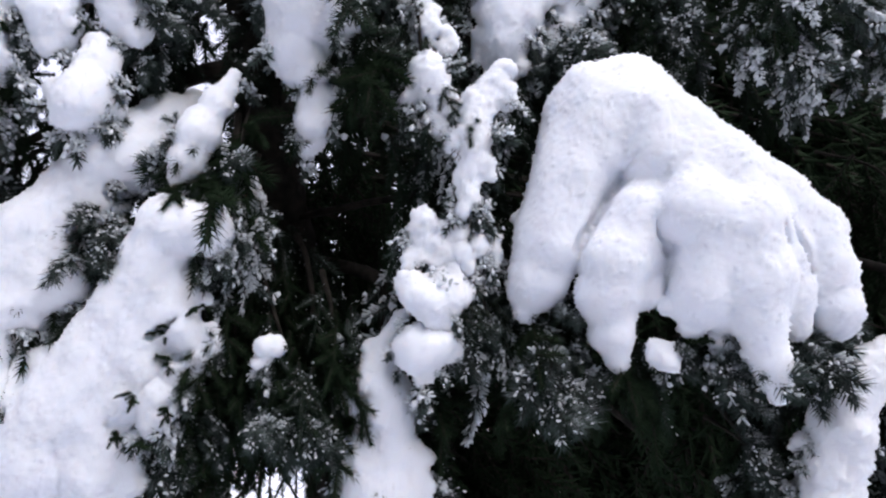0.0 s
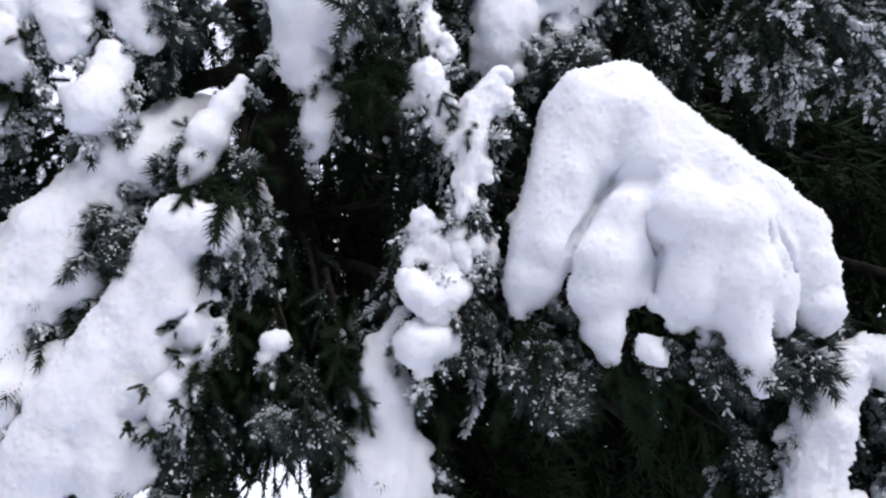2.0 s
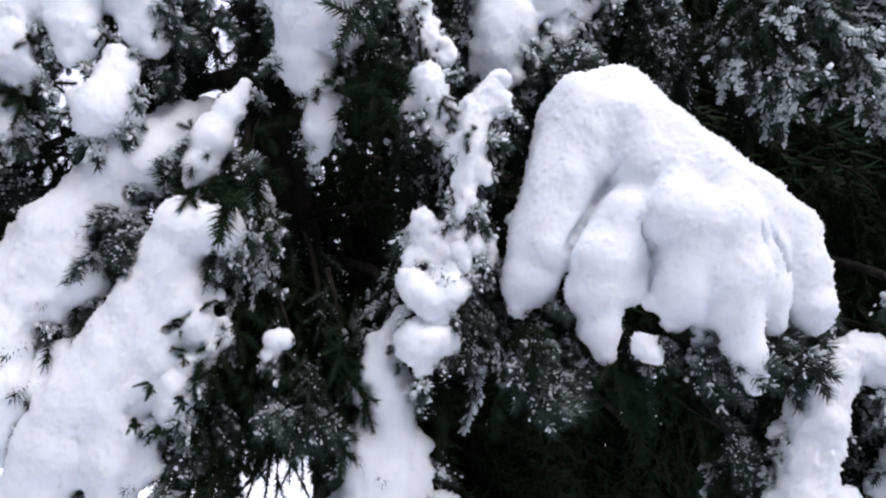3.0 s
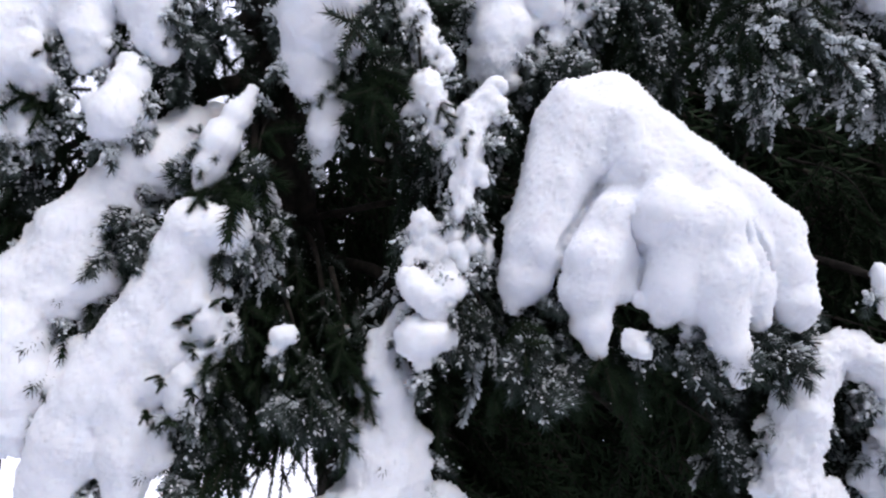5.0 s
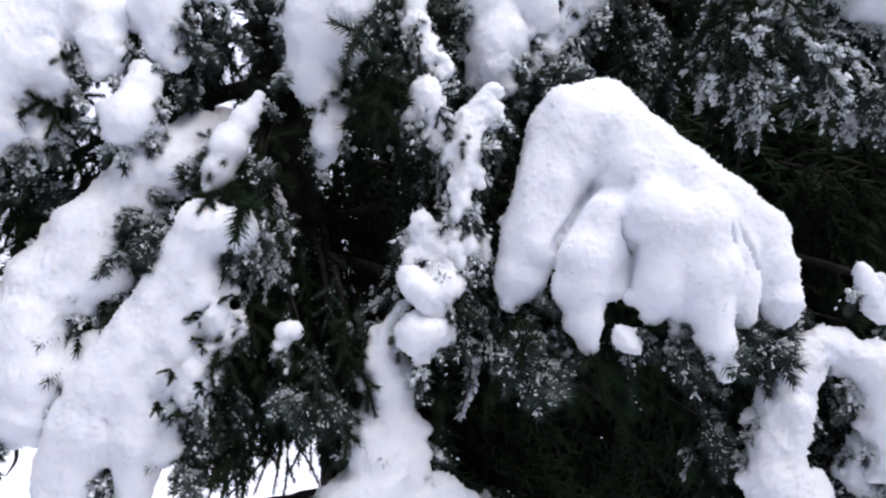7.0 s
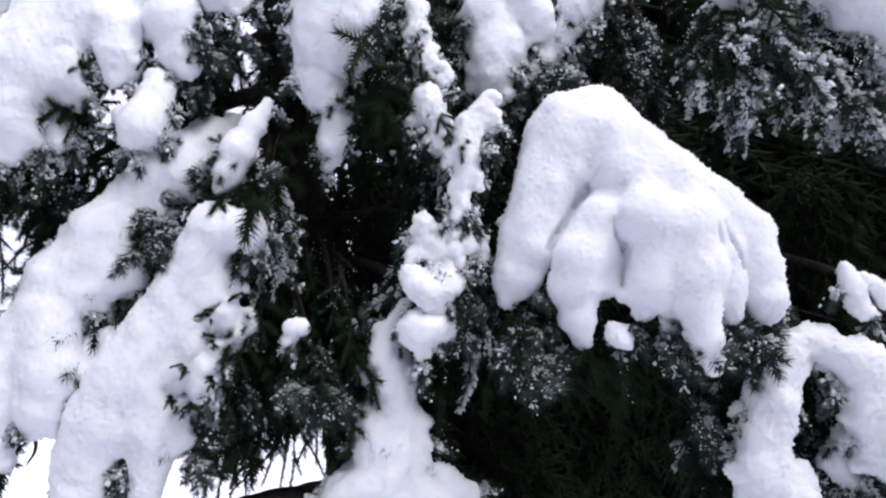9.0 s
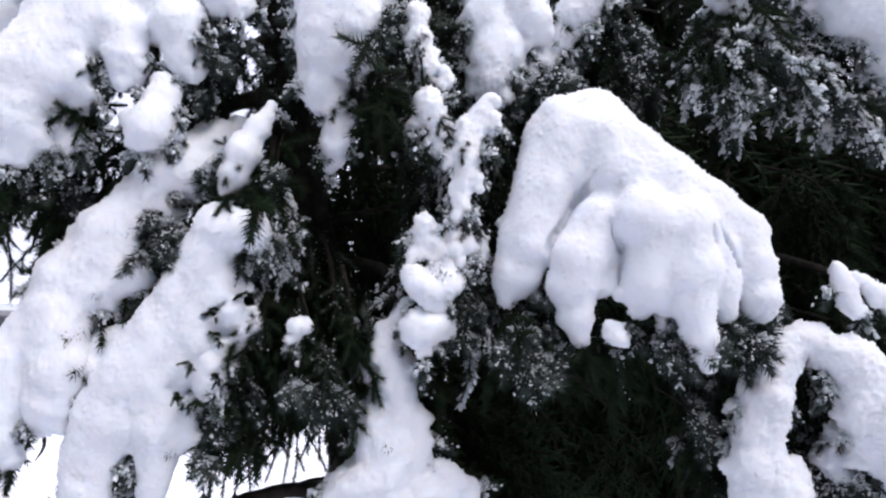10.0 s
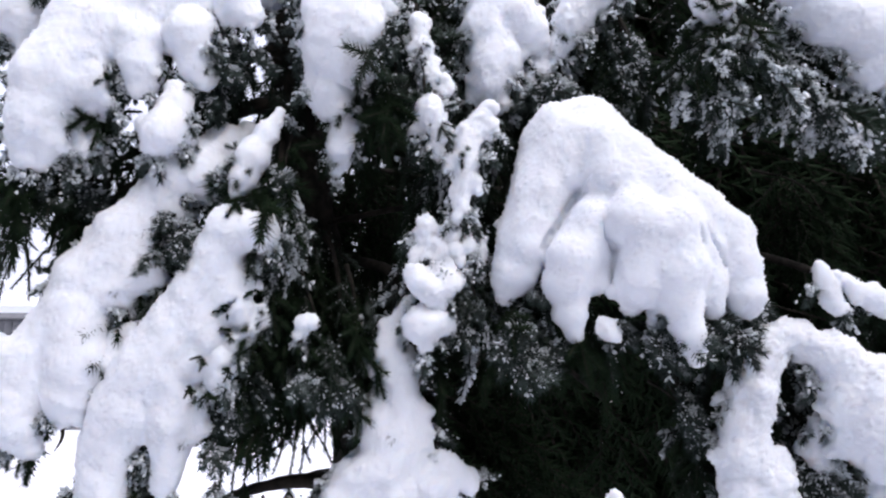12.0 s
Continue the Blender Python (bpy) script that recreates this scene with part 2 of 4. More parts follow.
def add_crumb(verts, faces, slots, at, size, rng):
    """A crumb of snow: a small uneven lump."""
    global ICO
    if ICO is None:
        bm = bmesh.new()
        bmesh.ops.create_icosphere(bm, subdivisions=1, radius=0.9)
        ICO = ([v.co.copy() for v in bm.verts], [[v.index for v in f.verts] for f in bm.faces])
        bm.free()
    n, seed = len(verts), Vector((rng.random() * 50, rng.random() * 50, 0))
    stretch = Vector((rng.uniform(0.7, 1.7), rng.uniform(0.7, 1.7), rng.uniform(0.6, 1.0)))
    verts += [at + co * stretch * size * (1 + 0.9 * noise.noise(co * 1.3 + seed)) for co in ICO[0]]
    faces += [[n + i for i in f] for f in ICO[1]]
    slots += [1] * len(ICO[1])


def spray_mesh(name, seed, needles, crumbs, length=0.06, sides=4, per=90, needle=0.018, width=0.0019, coated=0.0, grains=(0.0014, 0.0019, 0.0026, 0.0036)):
    """A flat fan of shoots along +x; z is its upper side."""
    rng = random.Random(seed)
    verts, faces, slots = [], [], []
    shoots = [(Vector((0, 0, 0)), Vector((1, 0, -0.1)).normalized(), length * 1.0), (Vector((length, 0, -0.1 * length)), Vector((1, rng.uniform(-0.2, 0.2), -0.3)).normalized(), length * 0.8)]
    for i in range(sides):
        s = 0.2 + 1.1 * i / sides
        turn = (1 if i % 2 else -1) * rng.uniform(0.6, 1.0)
        shoots.append((Vector((length * s, 0, -0.1 * length * s)), Vector((math.cos(turn), math.sin(turn), rng.uniform(-0.35, 0.1))).normalized(), length * rng.uniform(0.55, 0.85)))
    for base, way, long in shoots:
        add_needles(verts, faces, slots, base, way, long, int(per * long / length), needle, rng, 0, width, coated)
        for c in range(int(crumbs * long / length)):
            s = rng.random()
            at = base + way * (s * long) + Vector((rng.uniform(-1, 1) * 0.009, rng.uniform(-1, 1) * 0.009, rng.uniform(0.001, 0.011)))
            add_crumb(verts, faces, slots, at, rng.choice(grains), rng)
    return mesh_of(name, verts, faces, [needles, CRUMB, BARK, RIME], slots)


SPRAYS = {
    "green": [spray_mesh("needle_spray", s, GREEN, 0) for s in range(4)],
    "rimed": [spray_mesh("rimed_spray", 20 + s, RIMED, 6, coated=0.0, grains=(0.0007, 0.0009, 0.0012)) for s in range(4)],
    "snowy": [spray_mesh("snowy_spray", 40 + s, SNOWED, 9, coated=0.40) for s in range(3)],
    "inner": [spray_mesh("inner_spray", 60 + s, GREEN, 0, 0.085, 5, 26, 0.024, 0.0038) for s in range(3)],
    "fan": [spray_mesh("rimed_fan", 100 + s, SNOWED, 6, 0.034, 4, 70, 0.019, 0.0019, 0.10, (0.0008, 0.0011, 0.0016)) for s in range(3)],
    "tip": [spray_mesh("frosted_tip", 120 + s, SNOWED, 7, 0.022, 2, 34, 0.015, 0.0021, 0.42) for s in range(4)],
    "strand": [spray_mesh("hanging_strand", 140 + s, GREEN, 0, 0.05, 1, 34, 0.017, 0.0020) for s in range(3)],
    "tuft": [spray_mesh("bare_tuft", 80 + s, GREEN, 0, 0.05, 2, 85, 0.023, 0.0022) for s in range(3)],
}


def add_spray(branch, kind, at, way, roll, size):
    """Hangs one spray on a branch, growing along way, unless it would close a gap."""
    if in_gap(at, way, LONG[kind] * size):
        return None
    ob = new("needle_spray", random.choice(SPRAYS[kind]))
    turn = way.to_track_quat("X", "Z").to_matrix().to_4x4()
    ob.matrix_basis = Matrix.Translation(at) @ turn @ pose(0, 0, 0, roll) @ Matrix.Diagonal((size, size, size, 1))
    return under(ob, branch)


# crown gaps along the camera's sight lines to the pale distance: start, end, radius
VIEW_GAPS = [
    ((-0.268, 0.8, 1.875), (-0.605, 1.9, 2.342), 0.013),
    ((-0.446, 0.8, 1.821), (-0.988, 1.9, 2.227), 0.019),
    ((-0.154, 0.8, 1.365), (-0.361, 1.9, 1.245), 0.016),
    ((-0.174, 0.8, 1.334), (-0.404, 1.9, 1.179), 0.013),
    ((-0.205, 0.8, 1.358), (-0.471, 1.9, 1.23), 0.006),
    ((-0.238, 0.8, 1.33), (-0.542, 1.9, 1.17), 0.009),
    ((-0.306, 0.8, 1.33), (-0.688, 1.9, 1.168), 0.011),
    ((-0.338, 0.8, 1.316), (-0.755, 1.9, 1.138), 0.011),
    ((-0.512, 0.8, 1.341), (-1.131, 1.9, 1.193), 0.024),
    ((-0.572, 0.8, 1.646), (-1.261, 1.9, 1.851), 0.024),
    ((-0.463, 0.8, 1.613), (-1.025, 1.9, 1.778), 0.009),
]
VIEW_GAPS = [(Vector(a), (Vector(b) - Vector(a)), r) for a, b, r in VIEW_GAPS]
LONG = {"inner": 0.15, "green": 0.11, "rimed": 0.11, "snowy": 0.11, "fan": 0.062, "tip": 0.04, "tuft": 0.09, "strand": 0.09}


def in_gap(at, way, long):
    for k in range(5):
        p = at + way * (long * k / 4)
        for start, along, r in VIEW_GAPS:
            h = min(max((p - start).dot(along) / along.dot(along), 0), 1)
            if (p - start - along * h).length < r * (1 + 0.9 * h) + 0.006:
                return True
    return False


# boxes without outer sprays, fitted to dark areas of the camera's view: (x from, to), (z from, to)
VIEW_CLEARINGS = [((-0.240, -0.180), (1.690, 1.885)), ((-0.158, -0.066), (1.590, 1.710)), ((-0.103, -0.062), (1.708, 1.862)), ((0.300, 0.340), (1.702, 2.000)), ((0.385, 0.560), (1.625, 1.745)), ((0.453, 0.548), (1.580, 1.631)), ((0.010, 0.320), (1.280, 1.452))]


def in_view_clearing(at):
    return at.y > 0.775 and any(x0 < at.x < x1 and z0 < at.z < z1 for (x0, x1), (z0, z1) in VIEW_CLEARINGS)


def hanging_strands(count, xs, ys, zs):
    """Thin shoots that hang in the light under the lowest boughs."""
    rng = random.Random(11)
    for _ in range(count):
        at = Vector((rng.uniform(*xs), rng.uniform(*ys), rng.uniform(*zs)))
        way = Vector((rng.gauss(-0.25, 0.3), rng.gauss(0, 0.25), -1)).normalized()
        ob = new("needle_spray", rng.choice(SPRAYS["strand"]))
        turn = way.to_track_quat("X", "Z").to_matrix().to_4x4()
        ob.matrix_basis = Matrix.Translation(at) @ turn @ pose(0, 0, 0, rng.uniform(-60, 60)) @ Matrix.Diagonal((0.8, 0.8, 0.8, 1))
        under(ob, TREE)


def bough(label, path, thick, count, kind, wide, droop=0.6, size=1.0, drop=0.0, toward=0.0, bare=0.0):
    """A branch of the tree with sprays along it. droop: how far they hang; wide: how far they stray from the wood."""
    line = smooth_path(path, 6)
    radii = [thick * (1 - 0.8 * i / (len(line) - 1)) for i in range(len(line))]
    verts, faces = tube(line, radii, 8, 0.25)
    middle = sum(line, Vector()) / len(line)
    branch = placed("branch", mesh_of("branch", [v - middle for v in verts], faces, [BARK]), middle)
    if label:
        branch["label"] = label
    under(branch, TREE)
    kinds = kind if isinstance(kind, tuple) else (kind,)
    for i in range(count):
        s = (bare + (1 - bare) * (i + random.random()) / count) * (len(line) - 1.01)
        p = line[int(s)].lerp(line[int(s) + 1], s % 1)
        ahead = (line[int(s) + 1] - line[int(s)]).normalized()
        stray = Vector((random.gauss(0, 1), random.gauss(0, 0.6), random.gauss(0, 0.8)))
        if not toward:
            stray.y = abs(stray.y)
        way = ahead * random.uniform(0.1, 0.7) + Vector((0, -toward, -droop)) + stray * 0.42
        if not toward:
            way.y = max(way.y, -0.05)
        at = p + stray * wide * 0.5 + Vector((0, 0, -drop * random.random()))
        some = random.choice(kinds)
        if some != "inner" and (in_view_clearing(at) or in_view_clearing(at + way.normalized() * 0.06 * size)):
            continue
        add_spray(branch, some, at, way.normalized(), random.uniform(-50, 50), size * random.uniform(0.8, 1.2))
    return branch


# ---- ground and distance ----
def ground_sheet():
    bm = bmesh.new()
    bmesh.ops.create_grid(bm, x_segments=120, y_segments=120, size=1.0)
    for v in bm.verts:
        far = max(abs(v.co.x), abs(v.co.y))
        v.co *= 6 + 1500 * far ** 4
        v.co.z = 0.05 * noise.noise(Vector((v.co.x * 0.7, v.co.y * 0.7, 0))) + 0.12 * noise.noise(Vector((v.co.x * 0.13, v.co.y * 0.13, 5)))
    me = bpy.data.meshes.new("ground")
    bm.to_mesh(me)
    bm.free()
    me.materials.append(FIELD)
    me.polygons.foreach_set("use_smooth", [True] * len(me.polygons))
    return tagged(new("ground", me), "open ground under smooth fresh snow", "ground", kind="structure")


ground_sheet()


def light_blocker(y, width, height):
    """An unseen dark bank that closes the place behind, added to block low sky light."""
    bm = bmesh.new()
    bmesh.ops.create_grid(bm, x_segments=160, y_segments=40, size=0.5)
    for v in bm.verts:
        x, up = v.co.x * width, v.co.y + 0.5
        depth = 1.2 * noise.noise(Vector((x * 0.5, up * 3, 2))) + 0.5 * noise.noise(Vector((x * 1.7, up * 9, 4)))
        top = height * (1 + 0.3 * noise.noise(Vector((x * 0.35, 0, 9))))
        v.co = Vector((x, y + depth + 1.5 * up - (abs(v.co.x) * 2) ** 2 * -8, up * top - 0.3))
    bmesh.ops.solidify(bm, geom=bm.faces[:], thickness=0.6)
    me = bpy.data.meshes.new("backdrop")
    bm.to_mesh(me)
    bm.free()
    me.materials.append(GREEN)
    return tagged(new("backdrop", me), "unseen dark bank added to block low front light", "backdrop", kind="structure")


light_blocker(-6.0, 30.0, 5.5)


def box_mesh(name, low, high, mat, bevel=0.02):
    bm = bmesh.new()
    bmesh.ops.create_cube(bm, size=1.0)
    for v in bm.verts:
        v.co = Vector([l + (c + 0.5) * (h - l) for c, l, h in zip(v.co, low, high)])
    bmesh.ops.bevel(bm, geom=bm.edges[:], offset=bevel, segments=2, affect="EDGES")
    me = bpy.data.meshes.new(name)
    bm.to_mesh(me)
    bm.free()
    me.materials.append(mat)
    return me


def shed(x, y, width, depth, height):
    """A low boarded shed under a snow-covered roof."""
    ob = placed("shed", None, (x, y, 0))
    tagged(ob, "low grey boarded shed with a thick snow-covered roof", "shed")
    spots = [("wall", (-width / 2, 0, -0.2), (width / 2, depth, height), BOARD, 0.02), ("roof", (-width / 2 - 0.4, -0.5, height), (width / 2 + 0.4, depth + 0.5, height + 0.14), BOARD, 0.02), ("roof_snow", (-width / 2 - 0.45, -0.55, height + 0.142), (width / 2 + 0.45, depth + 0.55, height + 0.62), SNOW, 0.18)]
    for name, low, high, mat, bevel in spots:
        o = new(name, box_mesh(name, low, high, mat, bevel))
        o.parent = ob
    for i in range(int(width / 0.22)):
        o = new("board", BOARD_MESH)
        o.location = (-width / 2 + 0.11 + i * 0.22, -0.014, 0)
        o.parent = ob


BOARD_MESH = box_mesh("board", (-0.1, -0.012, 0.02), (0.1, 0.012, 2.7), BOARD, 0.006)
shed(-12.5, 19.0, 9.0, 4.0, 2.75)


# ---- the tree ----
TRUNK = [(-0.110, 1.082, -0.050), (-0.130, 1.052, 1.378), (-0.184, 1.005, 1.546), (-0.221, 0.972, 1.692), (-0.240, 0.933, 1.873), (-0.253, 0.913, 2.001), (-0.263, 0.895, 2.112), (-0.293, 0.995, 3.712)]
TREE = placed("spruce_tree", None, Vector(TRUNK[0]))
tagged(TREE, "dark green spruce tree weighed down by fresh snow", "tree")
trunk_line = smooth_path(TRUNK, 10)
trunk_verts, trunk_faces = tube(trunk_line, [0.060 - 0.045 * i / len(trunk_line) for i in range(len(trunk_line))], 16, 0.3)
trunk_home = Vector(TRUNK[0])
trunk = placed("trunk", mesh_of("trunk", [v - trunk_home for v in trunk_verts], trunk_faces, [BARK]), trunk_home)
under(trunk, TREE)

snow_mass(
    "heavy rounded pad of snow with drooping fingers on a bough end",
    lobe((0.156, 0.750, 1.783, 0.037), (0.194, 0.750, 1.783, 0.042), (0.239, 0.742, 1.734, 0.044), (0.282, 0.729, 1.688, 0.045), (0.332, 0.729, 1.658, 0.039), (0.373, 0.738, 1.630, 0.031)),
    lobe((0.141, 0.753, 1.763, 0.034), (0.127, 0.754, 1.696, 0.034), (0.112, 0.759, 1.627, 0.038), (0.099, 0.761, 1.585, 0.030), (0.086, 0.766, 1.555, 0.012)),
    lobe((0.166, 0.749, 1.726, 0.038), (0.149, 0.767, 1.675, 0.023)),
    lobe((0.164, 0.742, 1.767, 0.035), (0.136, 0.742, 1.689, 0.032), (0.116, 0.742, 1.624, 0.030)),
    lobe((0.182, 0.735, 1.764, 0.036), (0.168, 0.735, 1.717, 0.029)),
    lobe((0.211, 0.722, 1.753, 0.035), (0.216, 0.722, 1.710, 0.034)),
    lobe((0.226, 0.729, 1.690, 0.025), (0.194, 0.721, 1.647, 0.029), (0.171, 0.723, 1.602, 0.036), (0.164, 0.728, 1.570, 0.031), (0.168, 0.729, 1.534, 0.020), (0.172, 0.733, 1.506, 0.012)),
    lobe((0.191, 0.731, 1.615, 0.031), (0.198, 0.737, 1.575, 0.022)),
    lobe((0.222, 0.741, 1.617, 0.022), (0.226, 0.747, 1.580, 0.016)),
    lobe((0.187, 0.743, 1.701, 0.023), (0.166, 0.755, 1.657, 0.020)),
    lobe((0.243, 0.700, 1.650, 0.036), (0.279, 0.702, 1.639, 0.037)),
    lobe((0.261, 0.706, 1.611, 0.033), (0.252, 0.713, 1.569, 0.030), (0.240, 0.718, 1.537, 0.014)),
    lobe((0.296, 0.712, 1.641, 0.043), (0.299, 0.706, 1.582, 0.037), (0.301, 0.706, 1.547, 0.026), (0.311, 0.708, 1.505, 0.018), (0.318, 0.713, 1.474, 0.011)),
    lobe((0.278, 0.725, 1.556, 0.025), (0.312, 0.719, 1.563, 0.025)),
    lobe((0.236, 0.737, 1.734, 0.039), (0.250, 0.713, 1.664, 0.034)),
    lobe((0.282, 0.728, 1.697, 0.040), (0.299, 0.713, 1.634, 0.042)),
    lobe((0.325, 0.727, 1.667, 0.036), (0.332, 0.718, 1.613, 0.029)),
    lobe((0.331, 0.716, 1.613, 0.028), (0.340, 0.723, 1.567, 0.023), (0.348, 0.728, 1.536, 0.014)),
    lobe((0.376, 0.737, 1.639, 0.030), (0.386, 0.734, 1.594, 0.028), (0.392, 0.735, 1.557, 0.024), (0.397, 0.738, 1.540, 0.015)),
    dents=(lobe((0.191, 0.702, 1.705, 0.0012), (0.180, 0.724, 1.690, 0.0035), (0.167, 0.729, 1.667, 0.0040), (0.145, 0.725, 1.634, 0.0040), (0.132, 0.721, 1.613, 0.0040)), lobe((0.204, 0.693, 1.642, 0.0012), (0.208, 0.699, 1.626, 0.0030), (0.222, 0.721, 1.610, 0.0030)), lobe((0.319, 0.676, 1.635, 0.0015), (0.325, 0.682, 1.614, 0.0030)), lobe((0.150, 0.723, 1.632, 0.002), (0.139, 0.726, 1.614, 0.004), (0.134, 0.730, 1.592, 0.004)), lobe((0.329, 0.682, 1.639, 0.001), (0.342, 0.695, 1.617, 0.003), (0.360, 0.710, 1.590, 0.004)), lobe((0.212, 0.737, 1.542, 0.006), (0.225, 0.736, 1.549, 0.004)),),
    soft=0.008,
    ragged=0.0,
    frayed=70,
    step=0.0028,
    lumps=0.0036,
    crumbs=0.0010,
)
snow_mass(
    "small round knob of snow caught on a twig",
    lobe((0.209, 0.722, 1.514, 0.009), (0.216, 0.722, 1.507, 0.012)),
    frayed=14,
    bits=(0.002, 0.005),
    step=0.0026,
    lumps=0.005,
    ragged=0.6,
)
snow_mass(
    "small frosty lump of snow on a twig tip",
    lobe((0.282, 0.745, 1.525, 0.013), (0.291, 0.748, 1.507, 0.007)),
    frayed=8,
    bits=(0.002, 0.004),
    step=0.0026,
)
snow_mass(
    "broad thick blanket of snow on an upper bough",
    lobe((-0.262, 0.810, 2.045, 0.048), (-0.362, 0.768, 1.975, 0.048), (-0.428, 0.755, 1.955, 0.053), (-0.488, 0.735, 1.915, 0.058), (-0.527, 0.715, 1.845, 0.048), (-0.544, 0.715, 1.782, 0.036), (-0.559, 0.722, 1.737, 0.018)),
    lobe((-0.510, 0.726, 1.838, 0.047), (-0.478, 0.726, 1.838, 0.034), (-0.461, 0.729, 1.821, 0.018)),
    lobe((-0.426, 0.735, 1.908, 0.039), (-0.417, 0.732, 1.865, 0.028), (-0.414, 0.736, 1.842, 0.014)),
    lobe((-0.347, 0.734, 1.915, 0.037), (-0.341, 0.740, 1.876, 0.026), (-0.337, 0.744, 1.855, 0.014)),
    lobe((-0.287, 0.737, 1.959, 0.031), (-0.271, 0.740, 1.943, 0.019)),
    lobe((-0.527, 0.727, 1.766, 0.026), (-0.538, 0.733, 1.732, 0.015)),
    lobe((-0.575, 0.830, 2.060, 0.050), (-0.450, 0.835, 2.060, 0.063), (-0.340, 0.840, 2.075, 0.056)),
    dents=(lobe((-0.444, 0.722, 1.862, 0.007), (-0.441, 0.727, 1.830, 0.012)), lobe((-0.375, 0.721, 1.872, 0.006), (-0.371, 0.725, 1.845, 0.011)), lobe((-0.304, 0.727, 1.895, 0.011), (-0.308, 0.731, 1.872, 0.011)),),
    soft=0.009,
    frayed=160,
)
snow_mass(
    "small drooping lump of snow on a twig",
    lobe((-0.484, 0.750, 1.790, 0.008), (-0.493, 0.750, 1.772, 0.017), (-0.495, 0.750, 1.752, 0.016), (-0.499, 0.750, 1.742, 0.008)),
    lobe((-0.509, 0.750, 1.760, 0.010), (-0.502, 0.750, 1.747, 0.008)),
    step=0.003,
    lumps=0.006,
    crumbs=0.0025,
    frayed=30,
    ragged=3.0,
)
snow_mass(
    "grey shaded snow on a bough behind",
    lobe((-0.756, 0.876, 2.043, 0.054), (-0.700, 0.878, 2.030, 0.054), (-0.667, 0.883, 1.998, 0.036), (-0.655, 0.887, 1.971, 0.016)),
)
snow_mass(
    "pear-shaped knob of snow hanging on a twig",
    lobe((-0.360, 0.735, 1.832, 0.013), (-0.366, 0.735, 1.812, 0.018), (-0.371, 0.735, 1.785, 0.026), (-0.377, 0.735, 1.769, 0.031)),
    lobe((-0.387, 0.735, 1.777, 0.025), (-0.405, 0.735, 1.786, 0.008)),
    step=0.003,
    lumps=0.003,
    frayed=20,
    ragged=1.0,
)
snow_mass(
    "long thick arm of snow along a drooping bough",
    lobe((-0.290, 0.832, 1.808, 0.013), (-0.319, 0.817, 1.774, 0.034), (-0.365, 0.784, 1.727, 0.038), (-0.393, 0.790, 1.692, 0.036), (-0.440, 0.788, 1.638, 0.044), (-0.493, 0.788, 1.577, 0.041), (-0.528, 0.787, 1.514, 0.034), (-0.567, 0.786, 1.458, 0.039), (-0.580, 0.797, 1.390, 0.042), (-0.556, 0.804, 1.348, 0.017)),
    lobe((-0.337, 0.784, 1.727, 0.032), (-0.376, 0.793, 1.672, 0.024)),
    lobe((-0.428, 0.789, 1.631, 0.039), (-0.420, 0.795, 1.592, 0.038), (-0.463, 0.789, 1.567, 0.037)),
    lobe((-0.497, 0.784, 1.535, 0.042), (-0.495, 0.785, 1.466, 0.039), (-0.504, 0.793, 1.417, 0.032), (-0.514, 0.796, 1.394, 0.015)),
    lobe((-0.631, 0.785, 1.465, 0.046), (-0.622, 0.797, 1.389, 0.046)),
    dents=(lobe((-0.385, 0.767, 1.641, 0.008), (-0.392, 0.769, 1.631, 0.005)), lobe((-0.445, 0.752, 1.481, 0.004), (-0.448, 0.758, 1.444, 0.004), (-0.456, 0.765, 1.400, 0.004)), lobe((-0.521, 0.745, 1.465, 0.004), (-0.518, 0.751, 1.422, 0.004)), lobe((-0.349, 0.771, 1.682, 0.011), (-0.306, 0.772, 1.674, 0.011)),),
    soft=0.009,
)
snow_mass(
    "frosted grey snow beside the trunk",
    lobe((-0.215, 0.785, 1.693, 0.007), (-0.208, 0.785, 1.674, 0.010), (-0.205, 0.785, 1.654, 0.007)),
    lobe((-0.224, 0.785, 1.671, 0.006), (-0.219, 0.785, 1.654, 0.006)),
    soft=0.005,
    step=0.003,
    lumps=0.006,
    crumbs=0.0025,
    frayed=40,
    bits=(0.003, 0.007),
    ragged=3.0,
)
snow_mass(
    "oval cushion of snow on a needle spray",
    lobe((-0.224, 0.752, 1.806, 0.005), (-0.240, 0.752, 1.778, 0.014), (-0.259, 0.753, 1.744, 0.021), (-0.272, 0.755, 1.712, 0.018), (-0.279, 0.757, 1.694, 0.009)),
    step=0.003,
    lumps=0.0025,
    frayed=14,
    bits=(0.003, 0.006),
    ragged=0.6,
)
